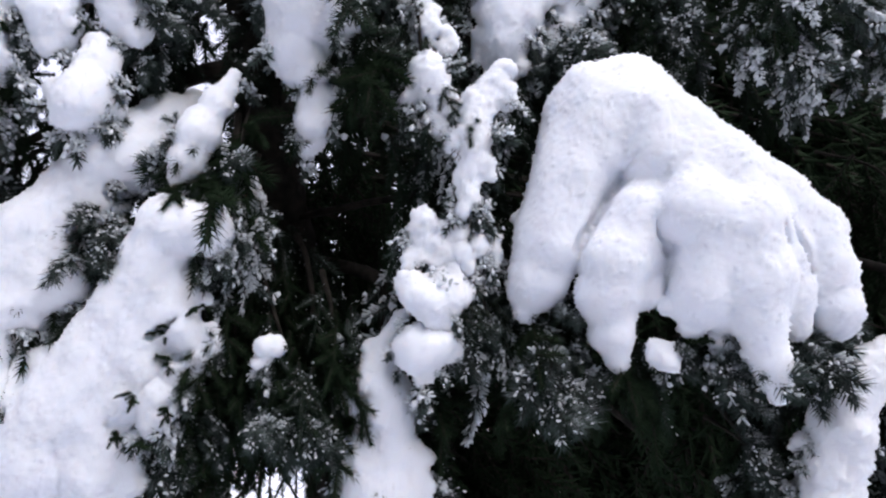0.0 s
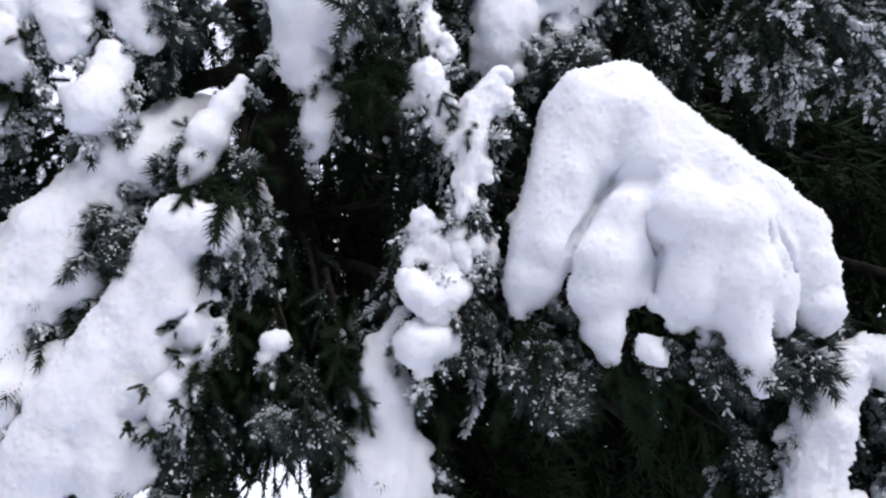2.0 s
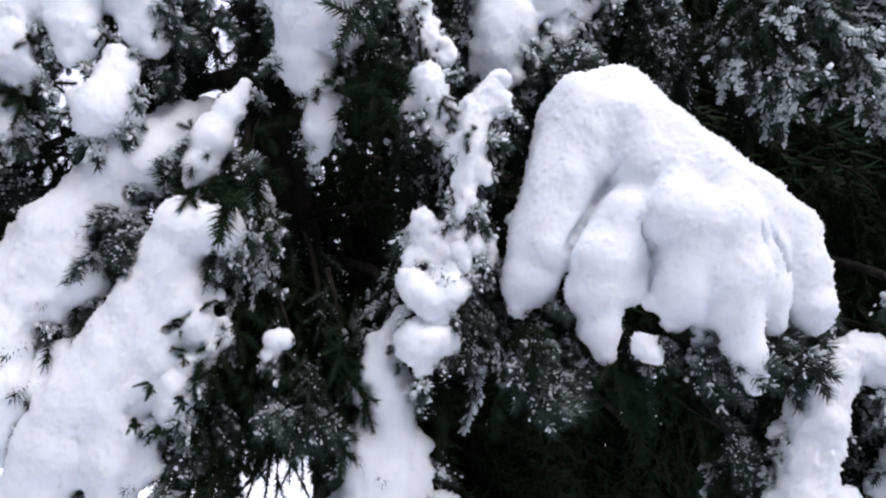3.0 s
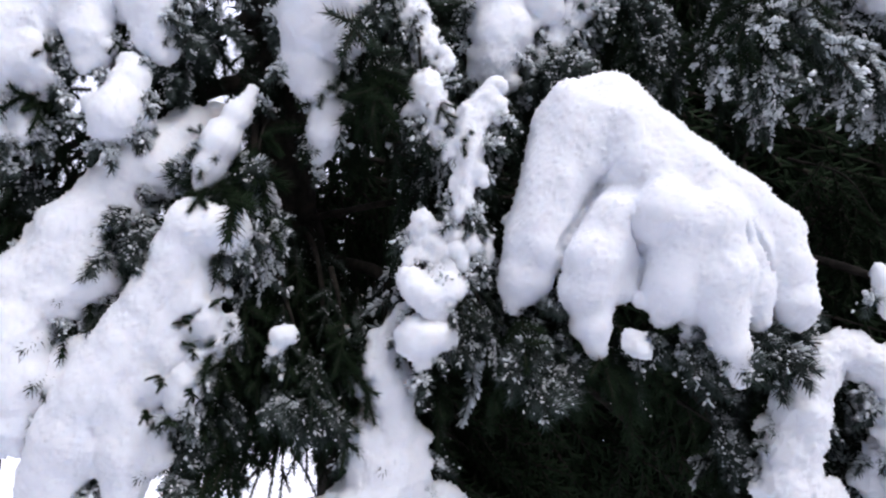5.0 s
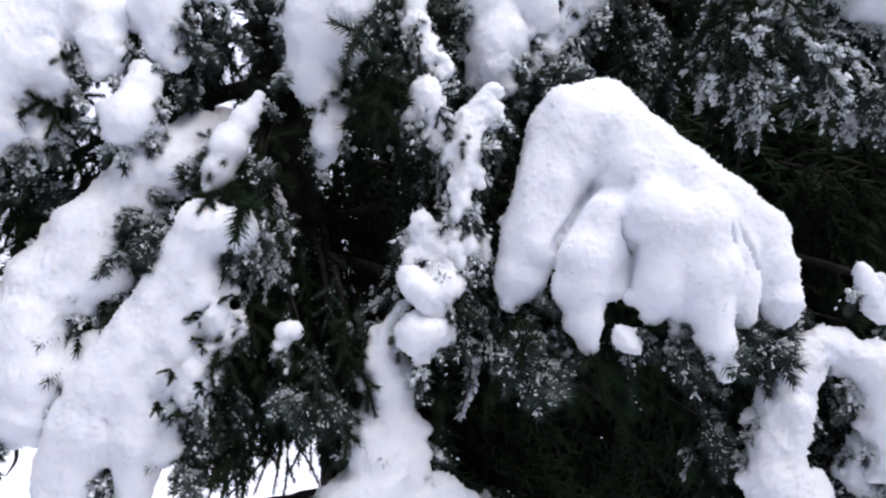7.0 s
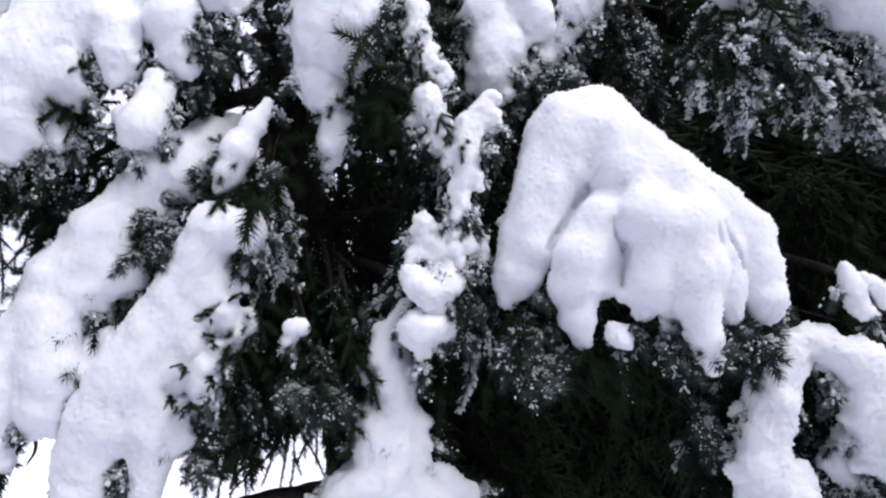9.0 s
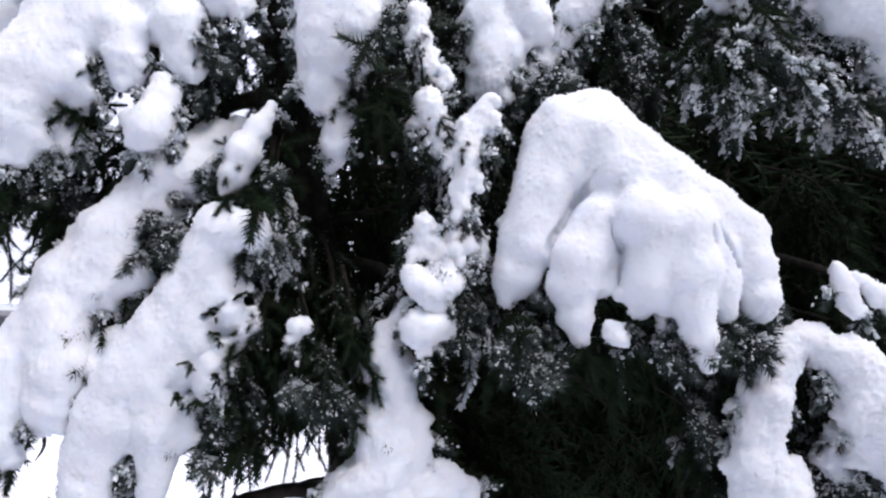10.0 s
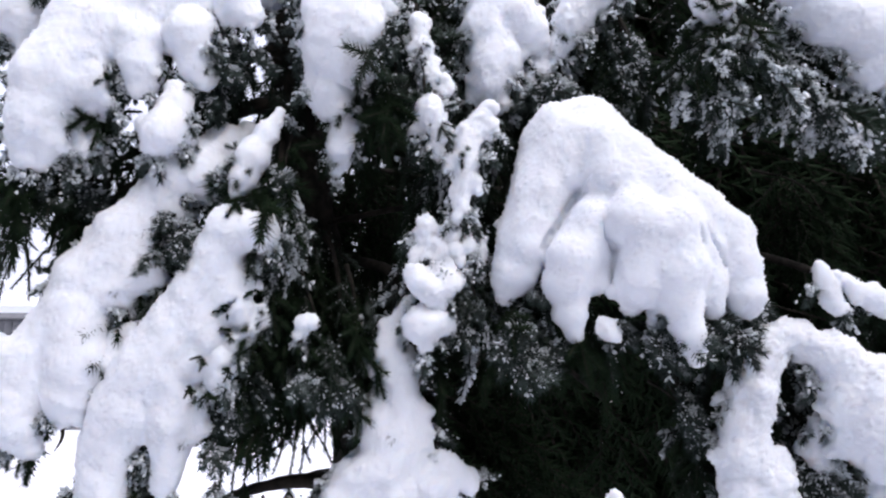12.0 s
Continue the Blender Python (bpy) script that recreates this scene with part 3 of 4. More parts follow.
snow_mass(
    "wide arm of lumpy snow along a hanging bough",
    lobe((-0.240, 0.750, 1.636, 0.025), (-0.283, 0.752, 1.645, 0.031), (-0.304, 0.762, 1.608, 0.034), (-0.331, 0.775, 1.558, 0.037), (-0.362, 0.784, 1.505, 0.043), (-0.392, 0.791, 1.459, 0.047), (-0.427, 0.800, 1.406, 0.046), (-0.454, 0.808, 1.353, 0.038), (-0.457, 0.818, 1.292, 0.035), (-0.461, 0.825, 1.247, 0.031)),
    lobe((-0.293, 0.771, 1.589, 0.031), (-0.288, 0.777, 1.551, 0.032), (-0.331, 0.781, 1.520, 0.037)),
    lobe((-0.268, 0.768, 1.539, 0.020), (-0.266, 0.773, 1.513, 0.017), (-0.276, 0.776, 1.491, 0.015)),
    lobe((-0.291, 0.773, 1.539, 0.018), (-0.313, 0.780, 1.497, 0.024), (-0.334, 0.790, 1.467, 0.031)),
    lobe((-0.291, 0.775, 1.467, 0.021), (-0.298, 0.778, 1.443, 0.017)),
    lobe((-0.369, 0.792, 1.452, 0.038), (-0.365, 0.802, 1.391, 0.034), (-0.368, 0.809, 1.346, 0.026), (-0.376, 0.816, 1.304, 0.017)),
    lobe((-0.397, 0.795, 1.498, 0.026), (-0.441, 0.805, 1.498, 0.023), (-0.452, 0.800, 1.467, 0.026)),
    lobe((-0.262, 0.774, 1.570, 0.015), (-0.273, 0.771, 1.589, 0.014)),
    lobe((-0.244, 0.778, 1.540, 0.008), (-0.241, 0.782, 1.517, 0.009)),
    lobe((-0.280, 0.796, 1.430, 0.008), (-0.295, 0.796, 1.428, 0.009)),
    lobe((-0.330, 0.797, 1.422, 0.011), (-0.328, 0.804, 1.376, 0.012)),
    lobe((-0.250, 0.781, 1.525, 0.012), (-0.253, 0.784, 1.506, 0.012)),
    lobe((-0.334, 0.802, 1.392, 0.014), (-0.338, 0.805, 1.369, 0.015)),
    dents=(lobe((-0.298, 0.752, 1.528, 0.003), (-0.286, 0.752, 1.537, 0.004), (-0.272, 0.752, 1.547, 0.004)), lobe((-0.295, 0.752, 1.504, 0.004), (-0.284, 0.752, 1.506, 0.006), (-0.270, 0.752, 1.503, 0.004)), lobe((-0.316, 0.752, 1.466, 0.004), (-0.301, 0.752, 1.482, 0.004)), lobe((-0.288, 0.752, 1.453, 0.004), (-0.273, 0.752, 1.464, 0.004)), lobe((-0.337, 0.752, 1.434, 0.004), (-0.320, 0.752, 1.437, 0.004)), lobe((-0.315, 0.752, 1.574, 0.002), (-0.300, 0.752, 1.580, 0.002)), lobe((-0.391, 0.752, 1.412, 0.004), (-0.388, 0.752, 1.402, 0.004)), lobe((-0.265, 0.752, 1.511, 0.004), (-0.248, 0.752, 1.518, 0.003)), lobe((-0.299, 0.752, 1.429, 0.005), (-0.281, 0.752, 1.419, 0.004)), lobe((-0.254, 0.752, 1.557, 0.004), (-0.243, 0.752, 1.564, 0.004)), lobe((-0.290, 0.744, 1.531, 0.002), (-0.272, 0.743, 1.542, 0.003)), lobe((-0.291, 0.753, 1.505, 0.005), (-0.274, 0.753, 1.510, 0.007)), lobe((-0.339, 0.759, 1.439, 0.005), (-0.315, 0.755, 1.461, 0.003)), lobe((-0.285, 0.756, 1.455, 0.004), (-0.273, 0.755, 1.464, 0.004)), lobe((-0.391, 0.741, 1.423, 0.004), (-0.384, 0.743, 1.415, 0.004)), lobe((-0.264, 0.750, 1.594, 0.004), (-0.256, 0.749, 1.600, 0.005)), lobe((-0.267, 0.768, 1.479, 0.005), (-0.274, 0.770, 1.467, 0.004)), lobe((-0.335, 0.765, 1.430, 0.006), (-0.323, 0.767, 1.423, 0.007)), lobe((-0.382, 0.753, 1.380, 0.003), (-0.384, 0.773, 1.321, 0.006)),),
    soft=0.006,
    lumps=0.0045,
    frayed=90,
    step=0.0029,
)
snow_mass(
    "thick tongue of snow draped over a bough",
    lobe((-0.136, 0.785, 2.050, 0.068), (-0.136, 0.762, 1.990, 0.064), (-0.139, 0.747, 1.929, 0.056), (-0.145, 0.750, 1.894, 0.050), (-0.113, 0.756, 1.873, 0.024)),
    lobe((-0.166, 0.757, 1.879, 0.031), (-0.162, 0.760, 1.837, 0.027), (-0.145, 0.763, 1.815, 0.021)),
    lobe((-0.089, 0.758, 1.926, 0.014), (-0.098, 0.763, 1.894, 0.013)),
    lobe((-0.083, 0.753, 1.957, 0.013), (-0.076, 0.755, 1.942, 0.008)),
    soft=0.007,
    lumps=0.006,
    ragged=0.45,
    frayed=80,
)
snow_mass(
    "small tail of snow on a twig",
    lobe((-0.140, 0.772, 1.795, 0.018), (-0.145, 0.775, 1.762, 0.015), (-0.150, 0.798, 1.738, 0.006)),
    step=0.003,
    frayed=16,
    bits=(0.003, 0.006),
    lumps=0.003,
)
snow_mass(
    "broken lumpy snow along a hanging twig",
    lobe((-0.033, 0.745, 1.934, 0.014), (-0.026, 0.745, 1.897, 0.016), (-0.019, 0.745, 1.862, 0.013), (-0.014, 0.745, 1.839, 0.008)),
    lobe((-0.018, 0.735, 1.809, 0.015), (-0.016, 0.735, 1.789, 0.019), (-0.003, 0.735, 1.776, 0.014), (0.005, 0.735, 1.764, 0.008)),
    lobe((-0.029, 0.735, 1.785, 0.010), (-0.038, 0.735, 1.778, 0.006)),
    lobe((0.006, 0.740, 1.849, 0.008), (0.003, 0.740, 1.831, 0.006)),
    lobe((-0.010, 0.740, 1.759, 0.008), (-0.001, 0.740, 1.742, 0.005)),
    soft=0.005,
    step=0.003,
    lumps=0.008,
    crumbs=0.0025,
    frayed=90,
    bits=(0.003, 0.007),
    ragged=2.0,
)
snow_mass(
    "narrow strip of snow on a hanging twig",
    lobe((0.061, 0.738, 1.806, 0.008), (0.049, 0.738, 1.788, 0.015), (0.038, 0.738, 1.772, 0.018), (0.032, 0.738, 1.752, 0.017), (0.034, 0.738, 1.733, 0.016), (0.032, 0.738, 1.715, 0.014), (0.025, 0.738, 1.693, 0.013), (0.026, 0.738, 1.674, 0.012), (0.019, 0.738, 1.658, 0.008)),
    lobe((0.062, 0.738, 1.782, 0.009), (0.068, 0.738, 1.772, 0.006)),
    lobe((0.015, 0.738, 1.741, 0.008), (0.012, 0.738, 1.725, 0.006)),
    lobe((0.047, 0.738, 1.708, 0.007), (0.048, 0.738, 1.696, 0.005)),
    soft=0.005,
    step=0.003,
    lumps=0.008,
    crumbs=0.0025,
    frayed=70,
    bits=(0.003, 0.007),
    ragged=1.5,
)
snow_mass(
    "crumbly frosted snow cluster on twigs",
    lobe((-0.018, 0.750, 1.646, 0.014), (-0.022, 0.750, 1.628, 0.010)),
    lobe((0.004, 0.750, 1.642, 0.009), (0.017, 0.750, 1.635, 0.010)),
    lobe((-0.026, 0.750, 1.613, 0.009), (-0.033, 0.750, 1.606, 0.006)),
    lobe((-0.006, 0.750, 1.623, 0.010), (0.004, 0.750, 1.612, 0.008)),
    lobe((0.021, 0.750, 1.615, 0.010), (0.028, 0.750, 1.599, 0.008)),
    lobe((-0.015, 0.750, 1.606, 0.006), (-0.002, 0.750, 1.600, 0.006)),
    lobe((0.036, 0.750, 1.628, 0.006), (0.039, 0.750, 1.615, 0.005)),
    soft=0.005,
    step=0.003,
    lumps=0.007,
    crumbs=0.0025,
    frayed=60,
    bits=(0.003, 0.007),
    ragged=2.5,
)
snow_mass(
    "bright lump of snow on a twig",
    lobe((-0.036, 0.750, 1.589, 0.009), (-0.028, 0.750, 1.574, 0.017), (-0.012, 0.750, 1.563, 0.022), (0.002, 0.750, 1.574, 0.018), (0.011, 0.750, 1.589, 0.010)),
    lobe((-0.007, 0.750, 1.592, 0.009), (0.007, 0.750, 1.597, 0.006)),
    lobe((-0.008, 0.750, 1.548, 0.013), (-0.002, 0.750, 1.541, 0.006)),
    lobe((0.019, 0.755, 1.570, 0.010), (0.031, 0.755, 1.577, 0.007)),
    soft=0.005,
    step=0.0028,
    lumps=0.008,
    frayed=70,
    bits=(0.003, 0.008),
    ragged=1.2,
)
snow_mass(
    "bright knob of snow on a twig",
    lobe((-0.036, 0.758, 1.523, 0.013), (-0.021, 0.758, 1.517, 0.022), (-0.005, 0.758, 1.521, 0.017), (0.008, 0.758, 1.521, 0.008)),
    lobe((-0.024, 0.758, 1.500, 0.016), (-0.017, 0.758, 1.491, 0.008)),
    lobe((-0.031, 0.758, 1.535, 0.008), (-0.015, 0.758, 1.535, 0.009)),
    soft=0.006,
    step=0.0028,
    lumps=0.008,
    frayed=60,
    bits=(0.003, 0.008),
    ragged=2.0,
)
snow_mass(
    "narrow upright pad of snow on a twig",
    lobe((0.055, 0.775, 1.632, 0.009), (0.054, 0.775, 1.619, 0.009), (0.052, 0.775, 1.602, 0.007)),
    soft=0.005,
    step=0.003,
    lumps=0.005,
    crumbs=0.0025,
    frayed=8,
    bits=(0.003, 0.007),
    ragged=2.0,
)
snow_mass(
    "thick drooping tongue of snow on a high bough",
    lobe((0.080, 0.805, 2.055, 0.049), (0.075, 0.788, 2.000, 0.041), (0.063, 0.780, 1.945, 0.034), (0.076, 0.787, 1.900, 0.037), (0.068, 0.794, 1.856, 0.028), (0.068, 0.797, 1.835, 0.013)),
    lobe((0.106, 0.778, 1.957, 0.036), (0.131, 0.781, 1.936, 0.023)),
    soft=0.006,
    lumps=0.006,
    frayed=140,
)
snow_mass(
    "wind-crusted snow smeared along a twig",
    lobe((0.225, 0.781, 2.006, 0.033), (0.185, 0.788, 1.957, 0.026), (0.160, 0.794, 1.921, 0.020), (0.142, 0.800, 1.884, 0.016)),
    soft=0.005,
    step=0.003,
    lumps=0.006,
    crumbs=0.003,
    frayed=70,
    bits=(0.003, 0.007),
)
snow_mass(
    "snow column lying down a hanging bough",
    lobe((-0.046, 0.798, 1.546, 0.008), (-0.069, 0.803, 1.512, 0.017), (-0.071, 0.809, 1.477, 0.030), (-0.071, 0.813, 1.450, 0.026)),
    lobe((-0.054, 0.811, 1.462, 0.022), (-0.056, 0.819, 1.408, 0.028), (-0.059, 0.825, 1.374, 0.036), (-0.074, 0.832, 1.331, 0.040), (-0.109, 0.835, 1.308, 0.036), (-0.128, 0.840, 1.277, 0.036), (-0.140, 0.846, 1.239, 0.036)),
    lobe((-0.082, 0.820, 1.404, 0.026), (-0.084, 0.827, 1.362, 0.028)),
    lobe((-0.035, 0.819, 1.408, 0.016), (-0.027, 0.829, 1.347, 0.020)),
    lobe((-0.047, 0.829, 1.347, 0.023), (-0.027, 0.833, 1.324, 0.023)),
    lobe((-0.062, 0.838, 1.293, 0.040), (-0.054, 0.846, 1.240, 0.039)),
    lobe((0.004, 0.832, 1.328, 0.022), (-0.008, 0.836, 1.301, 0.031), (-0.008, 0.845, 1.248, 0.031)),
    lobe((0.019, 0.833, 1.321, 0.017), (0.035, 0.835, 1.309, 0.009)),
    soft=0.006,
    lumps=0.007,
    frayed=180,
)
snow_mass(
    "little cap of snow on a twig",
    lobe((-0.185, 0.772, 1.519, 0.011), (-0.173, 0.771, 1.524, 0.007)),
    lobe((-0.188, 0.774, 1.505, 0.007)),
    soft=0.005,
    step=0.0026,
    lumps=0.005,
    frayed=14,
    bits=(0.003, 0.006),
)
snow_mass(
    "arching snow on a forked bough",
    lobe((0.451, 0.763, 1.507, 0.018), (0.424, 0.766, 1.490, 0.027), (0.409, 0.773, 1.443, 0.033), (0.396, 0.781, 1.395, 0.031), (0.394, 0.787, 1.355, 0.034), (0.429, 0.793, 1.319, 0.033), (0.444, 0.801, 1.268, 0.033)),
    lobe((0.385, 0.787, 1.355, 0.027), (0.400, 0.797, 1.297, 0.033)),
    lobe((0.448, 0.763, 1.509, 0.019), (0.481, 0.765, 1.496, 0.022), (0.512, 0.759, 1.473, 0.031), (0.552, 0.763, 1.444, 0.037), (0.548, 0.771, 1.394, 0.038), (0.573, 0.778, 1.351, 0.034)),
    lobe((0.519, 0.763, 1.444, 0.033), (0.526, 0.772, 1.386, 0.027), (0.526, 0.777, 1.358, 0.015)),
    lobe((0.604, 0.773, 1.444, 0.045), (0.612, 0.782, 1.386, 0.045)),
    soft=0.007,
    lumps=0.008,
    crumbs=0.003,
    ragged=0.4,
    frayed=110,
)
snow_mass(
    "frosted snow lump beside the arch",
    lobe((0.508, 0.803, 1.384, 0.017), (0.497, 0.807, 1.361, 0.014), (0.516, 0.811, 1.332, 0.017), (0.523, 0.816, 1.302, 0.014)),
    lobe((0.575, 0.812, 1.325, 0.023), (0.586, 0.818, 1.288, 0.023)),
    soft=0.005,
    step=0.003,
    lumps=0.006,
    crumbs=0.003,
    frayed=70,
    bits=(0.003, 0.007),
)
snow_mass(
    "forked snow on a side twig",
    lobe((0.491, 0.744, 1.597, 0.007), (0.502, 0.749, 1.565, 0.013), (0.515, 0.753, 1.541, 0.010)),
    lobe((0.516, 0.746, 1.585, 0.005), (0.540, 0.749, 1.566, 0.011), (0.565, 0.751, 1.553, 0.015), (0.602, 0.753, 1.538, 0.018)),
    soft=0.006,
    step=0.003,
    frayed=30,
    bits=(0.003, 0.007),
)
snow_mass(
    "hanging snow slab on a high bough",
    lobe((0.485, 0.717, 1.961, 0.031), (0.523, 0.722, 1.931, 0.038), (0.571, 0.725, 1.908, 0.043), (0.581, 0.730, 1.874, 0.035), (0.564, 0.733, 1.857, 0.017)),
    lobe((0.620, 0.725, 1.908, 0.046), (0.613, 0.735, 1.848, 0.031)),
    lobe((0.525, 0.770, 2.020, 0.046), (0.612, 0.770, 2.020, 0.046)),
    soft=0.009,
)
snow_mass(
    "small lump of snow at a twig end",
    lobe((0.366, 0.715, 1.969, 0.018), (0.363, 0.719, 1.945, 0.015)),
    step=0.0035,
)
snow_mass(
    "snow dusted along a drooping twig",
    lobe((0.450, 0.735, 1.841, 0.006), (0.458, 0.735, 1.832, 0.007)),
    lobe((0.468, 0.735, 1.825, 0.007), (0.484, 0.735, 1.829, 0.008), (0.501, 0.735, 1.838, 0.006)),
    lobe((0.506, 0.735, 1.814, 0.006), (0.517, 0.735, 1.803, 0.008)),
    lobe((0.515, 0.735, 1.792, 0.008), (0.531, 0.735, 1.784, 0.010), (0.549, 0.735, 1.770, 0.010), (0.560, 0.735, 1.760, 0.006)),
    lobe((0.492, 0.735, 1.809, 0.006), (0.495, 0.735, 1.801, 0.004)),
    lobe((0.500, 0.735, 1.777, 0.005), (0.488, 0.735, 1.767, 0.003)),
    soft=0.005,
    step=0.003,
    lumps=0.005,
    crumbs=0.0025,
    frayed=40,
    bits=(0.003, 0.007),
    ragged=5.0,
)
snow_mass(
    "frosted snow on a bough shoulder",
    lobe((0.347, 0.735, 1.892, 0.007), (0.360, 0.735, 1.897, 0.008), (0.378, 0.735, 1.899, 0.008)),
    lobe((0.391, 0.735, 1.885, 0.006), (0.406, 0.735, 1.891, 0.007), (0.424, 0.735, 1.893, 0.006)),
    lobe((0.373, 0.735, 1.876, 0.006), (0.381, 0.735, 1.864, 0.004)),
    lobe((0.404, 0.735, 1.866, 0.005), (0.408, 0.735, 1.855, 0.003)),
    lobe((0.437, 0.735, 1.874, 0.006), (0.446, 0.735, 1.859, 0.006)),
    lobe((0.429, 0.735, 1.916, 0.007), (0.450, 0.735, 1.908, 0.007)),
    soft=0.005,
    step=0.003,
    lumps=0.005,
    crumbs=0.0025,
    frayed=40,
    bits=(0.003, 0.007),
    ragged=5.0,
)
snow_mass(
    "grey shaded snow pad behind bare needles",
    lobe((0.129, 0.800, 1.869, 0.012), (0.143, 0.800, 1.885, 0.015), (0.157, 0.800, 1.908, 0.012)),
    soft=0.005,
    step=0.003,
    lumps=0.005,
    crumbs=0.0025,
    frayed=10,
    bits=(0.003, 0.007),
    ragged=2.0,
)
snow_mass(
    "small bump of snow low in the tree",
    lobe((0.196, 0.635, 1.325, 0.006), (0.195, 0.640, 1.296, 0.009)),
    step=0.003,
    frayed=12,
    bits=(0.002, 0.004),
)
bough("bare dark limb", [(-0.239, 0.920, 1.891), (-0.291, 0.890, 1.870), (-0.342, 0.870, 1.844), (-0.395, 0.860, 1.829), (-0.485, 0.850, 1.771), (-0.573, 0.840, 1.727)], 0.0150, 10, ("green", "tuft"), 0.020, droop=0.9, size=0.6, bare=0.55)
bough("", [(-0.232, 0.921, 1.887), (-0.305, 0.875, 1.856), (-0.386, 0.861, 1.815), (-0.516, 0.853, 1.737), (-0.629, 0.822, 1.682)], 0.0080, 16, ("rimed", "green"), 0.050, droop=0.5)
bough("", [(-0.403, 0.866, 1.785), (-0.473, 0.855, 1.729), (-0.548, 0.845, 1.665)], 0.0080, 12, ("green", "inner"), 0.050, droop=0.8)
bough("", [(-0.239, 0.922, 1.946), (-0.328, 0.823, 1.931), (-0.453, 0.812, 1.935), (-0.575, 0.790, 1.821)], 0.0066, 15, ("rimed", "green"), 0.060, droop=0.7)
bough("", [(-0.477, 0.816, 1.848), (-0.480, 0.790, 1.817), (-0.493, 0.767, 1.771)], 0.0050, 7, "tuft", 0.020, droop=0.5, toward=0.1, size=0.8)
bough("", [(-0.387, 0.840, 1.948), (-0.369, 0.851, 1.879), (-0.356, 0.824, 1.798)], 0.0050, 6, "tuft", 0.025, droop=0.6)
bough("", [(-0.239, 0.913, 2.001), (-0.274, 0.842, 1.939), (-0.305, 0.809, 1.889)], 0.0100, 16, "rimed", 0.050, droop=0.6)
bough("bare green needles", [(-0.212, 0.800, 1.804), (-0.214, 0.765, 1.757), (-0.217, 0.755, 1.720), (-0.242, 0.750, 1.685)], 0.0020, 8, "tuft", 0.008, droop=0.5, toward=0.35, size=0.42)
bough("bare green needles", [(-0.252, 0.780, 1.712), (-0.260, 0.750, 1.690), (-0.280, 0.745, 1.684)], 0.0020, 5, "tuft", 0.008, droop=0.9, toward=0.4, size=0.42)
bough("frosted drooping branch", [(-0.227, 0.786, 1.777), (-0.230, 0.777, 1.709), (-0.261, 0.787, 1.647)], 0.0050, 10, ("rimed", "tuft"), 0.030, droop=0.7, toward=0.2)
bough("", [(-0.221, 0.951, 1.763), (-0.324, 0.841, 1.751), (-0.417, 0.832, 1.680), (-0.550, 0.853, 1.549), (-0.620, 0.858, 1.386)], 0.0071, 16, ("rimed", "green"), 0.030, droop=0.8)
bough("", [(-0.221, 0.959, 1.708), (-0.292, 0.867, 1.653), (-0.370, 0.848, 1.516), (-0.460, 0.868, 1.387), (-0.493, 0.886, 1.273)], 0.0071, 18, ("green", "rimed"), 0.030, droop=0.8)
bough("", [(-0.357, 0.778, 1.701), (-0.380, 0.789, 1.631), (-0.364, 0.794, 1.600)], 0.0050, 9, "rimed", 0.030, droop=0.8)
bough("", [(-0.437, 0.805, 1.658), (-0.460, 0.794, 1.599), (-0.431, 0.795, 1.528)], 0.0050, 7, "green", 0.020, droop=0.8)
bough("", [(-0.538, 0.825, 1.404), (-0.513, 0.801, 1.368), (-0.519, 0.794, 1.346)], 0.0040, 4, "tuft", 0.010, droop=1.0)
bough("", [(-0.482, 0.835, 1.342), (-0.495, 0.820, 1.306), (-0.505, 0.815, 1.277)], 0.0040, 5, "tuft", 0.015, droop=1.0)
bough("", [(-0.394, 0.835, 1.343), (-0.413, 0.831, 1.305), (-0.421, 0.837, 1.267)], 0.0040, 6, "tuft", 0.015, droop=1.0)
bough("", [(-0.211, 0.972, 1.692), (-0.215, 0.869, 1.637), (-0.223, 0.843, 1.550), (-0.242, 0.835, 1.469)], 0.0055, 46, ("green", "green", "green", "rimed"), 0.070, droop=1.0)
bough("", [(-0.211, 0.972, 1.692), (-0.164, 0.871, 1.629), (-0.149, 0.845, 1.534), (-0.179, 0.848, 1.453)], 0.0055, 40, ("green", "green", "green", "rimed"), 0.070, droop=1.0)
bough("", [(-0.247, 0.835, 1.598), (-0.250, 0.825, 1.532), (-0.260, 0.817, 1.453), (-0.299, 0.825, 1.406)], 0.0070, 22, ("green", "green", "rimed"), 0.050, droop=1.0)
bough("", [(-0.156, 1.018, 1.463), (-0.227, 0.878, 1.453), (-0.287, 0.833, 1.421), (-0.346, 0.834, 1.351)], 0.0049, 17, ("rimed", "green"), 0.050, droop=0.9)
bough("", [(-0.137, 1.026, 1.417), (-0.206, 0.906, 1.403), (-0.230, 0.873, 1.356), (-0.281, 0.861, 1.303)], 0.0049, 9, ("green", "rimed"), 0.050, droop=1.0)
bough("", [(-0.166, 0.973, 1.427), (-0.135, 0.888, 1.388), (-0.140, 0.878, 1.325)], 0.0060, 5, ("green",), 0.040, droop=1.1)
bough("", [(-0.090, 0.966, 1.282), (-0.188, 0.923, 1.295), (-0.292, 0.906, 1.280), (-0.372, 0.902, 1.240)], 0.0160, 7, ("rimed", "green"), 0.060, droop=0.5)
bough("", [(-0.229, 0.940, 1.827), (-0.140, 0.831, 1.880), (-0.103, 0.818, 1.831), (-0.085, 0.820, 1.754)], 0.0049, 22, ("green", "rimed"), 0.050, droop=0.9)
bough("", [(-0.230, 0.913, 2.001), (-0.138, 0.792, 1.996), (-0.084, 0.772, 1.933), (-0.092, 0.783, 1.861)], 0.0100, 20, ("green", "rimed"), 0.050, droop=0.9)
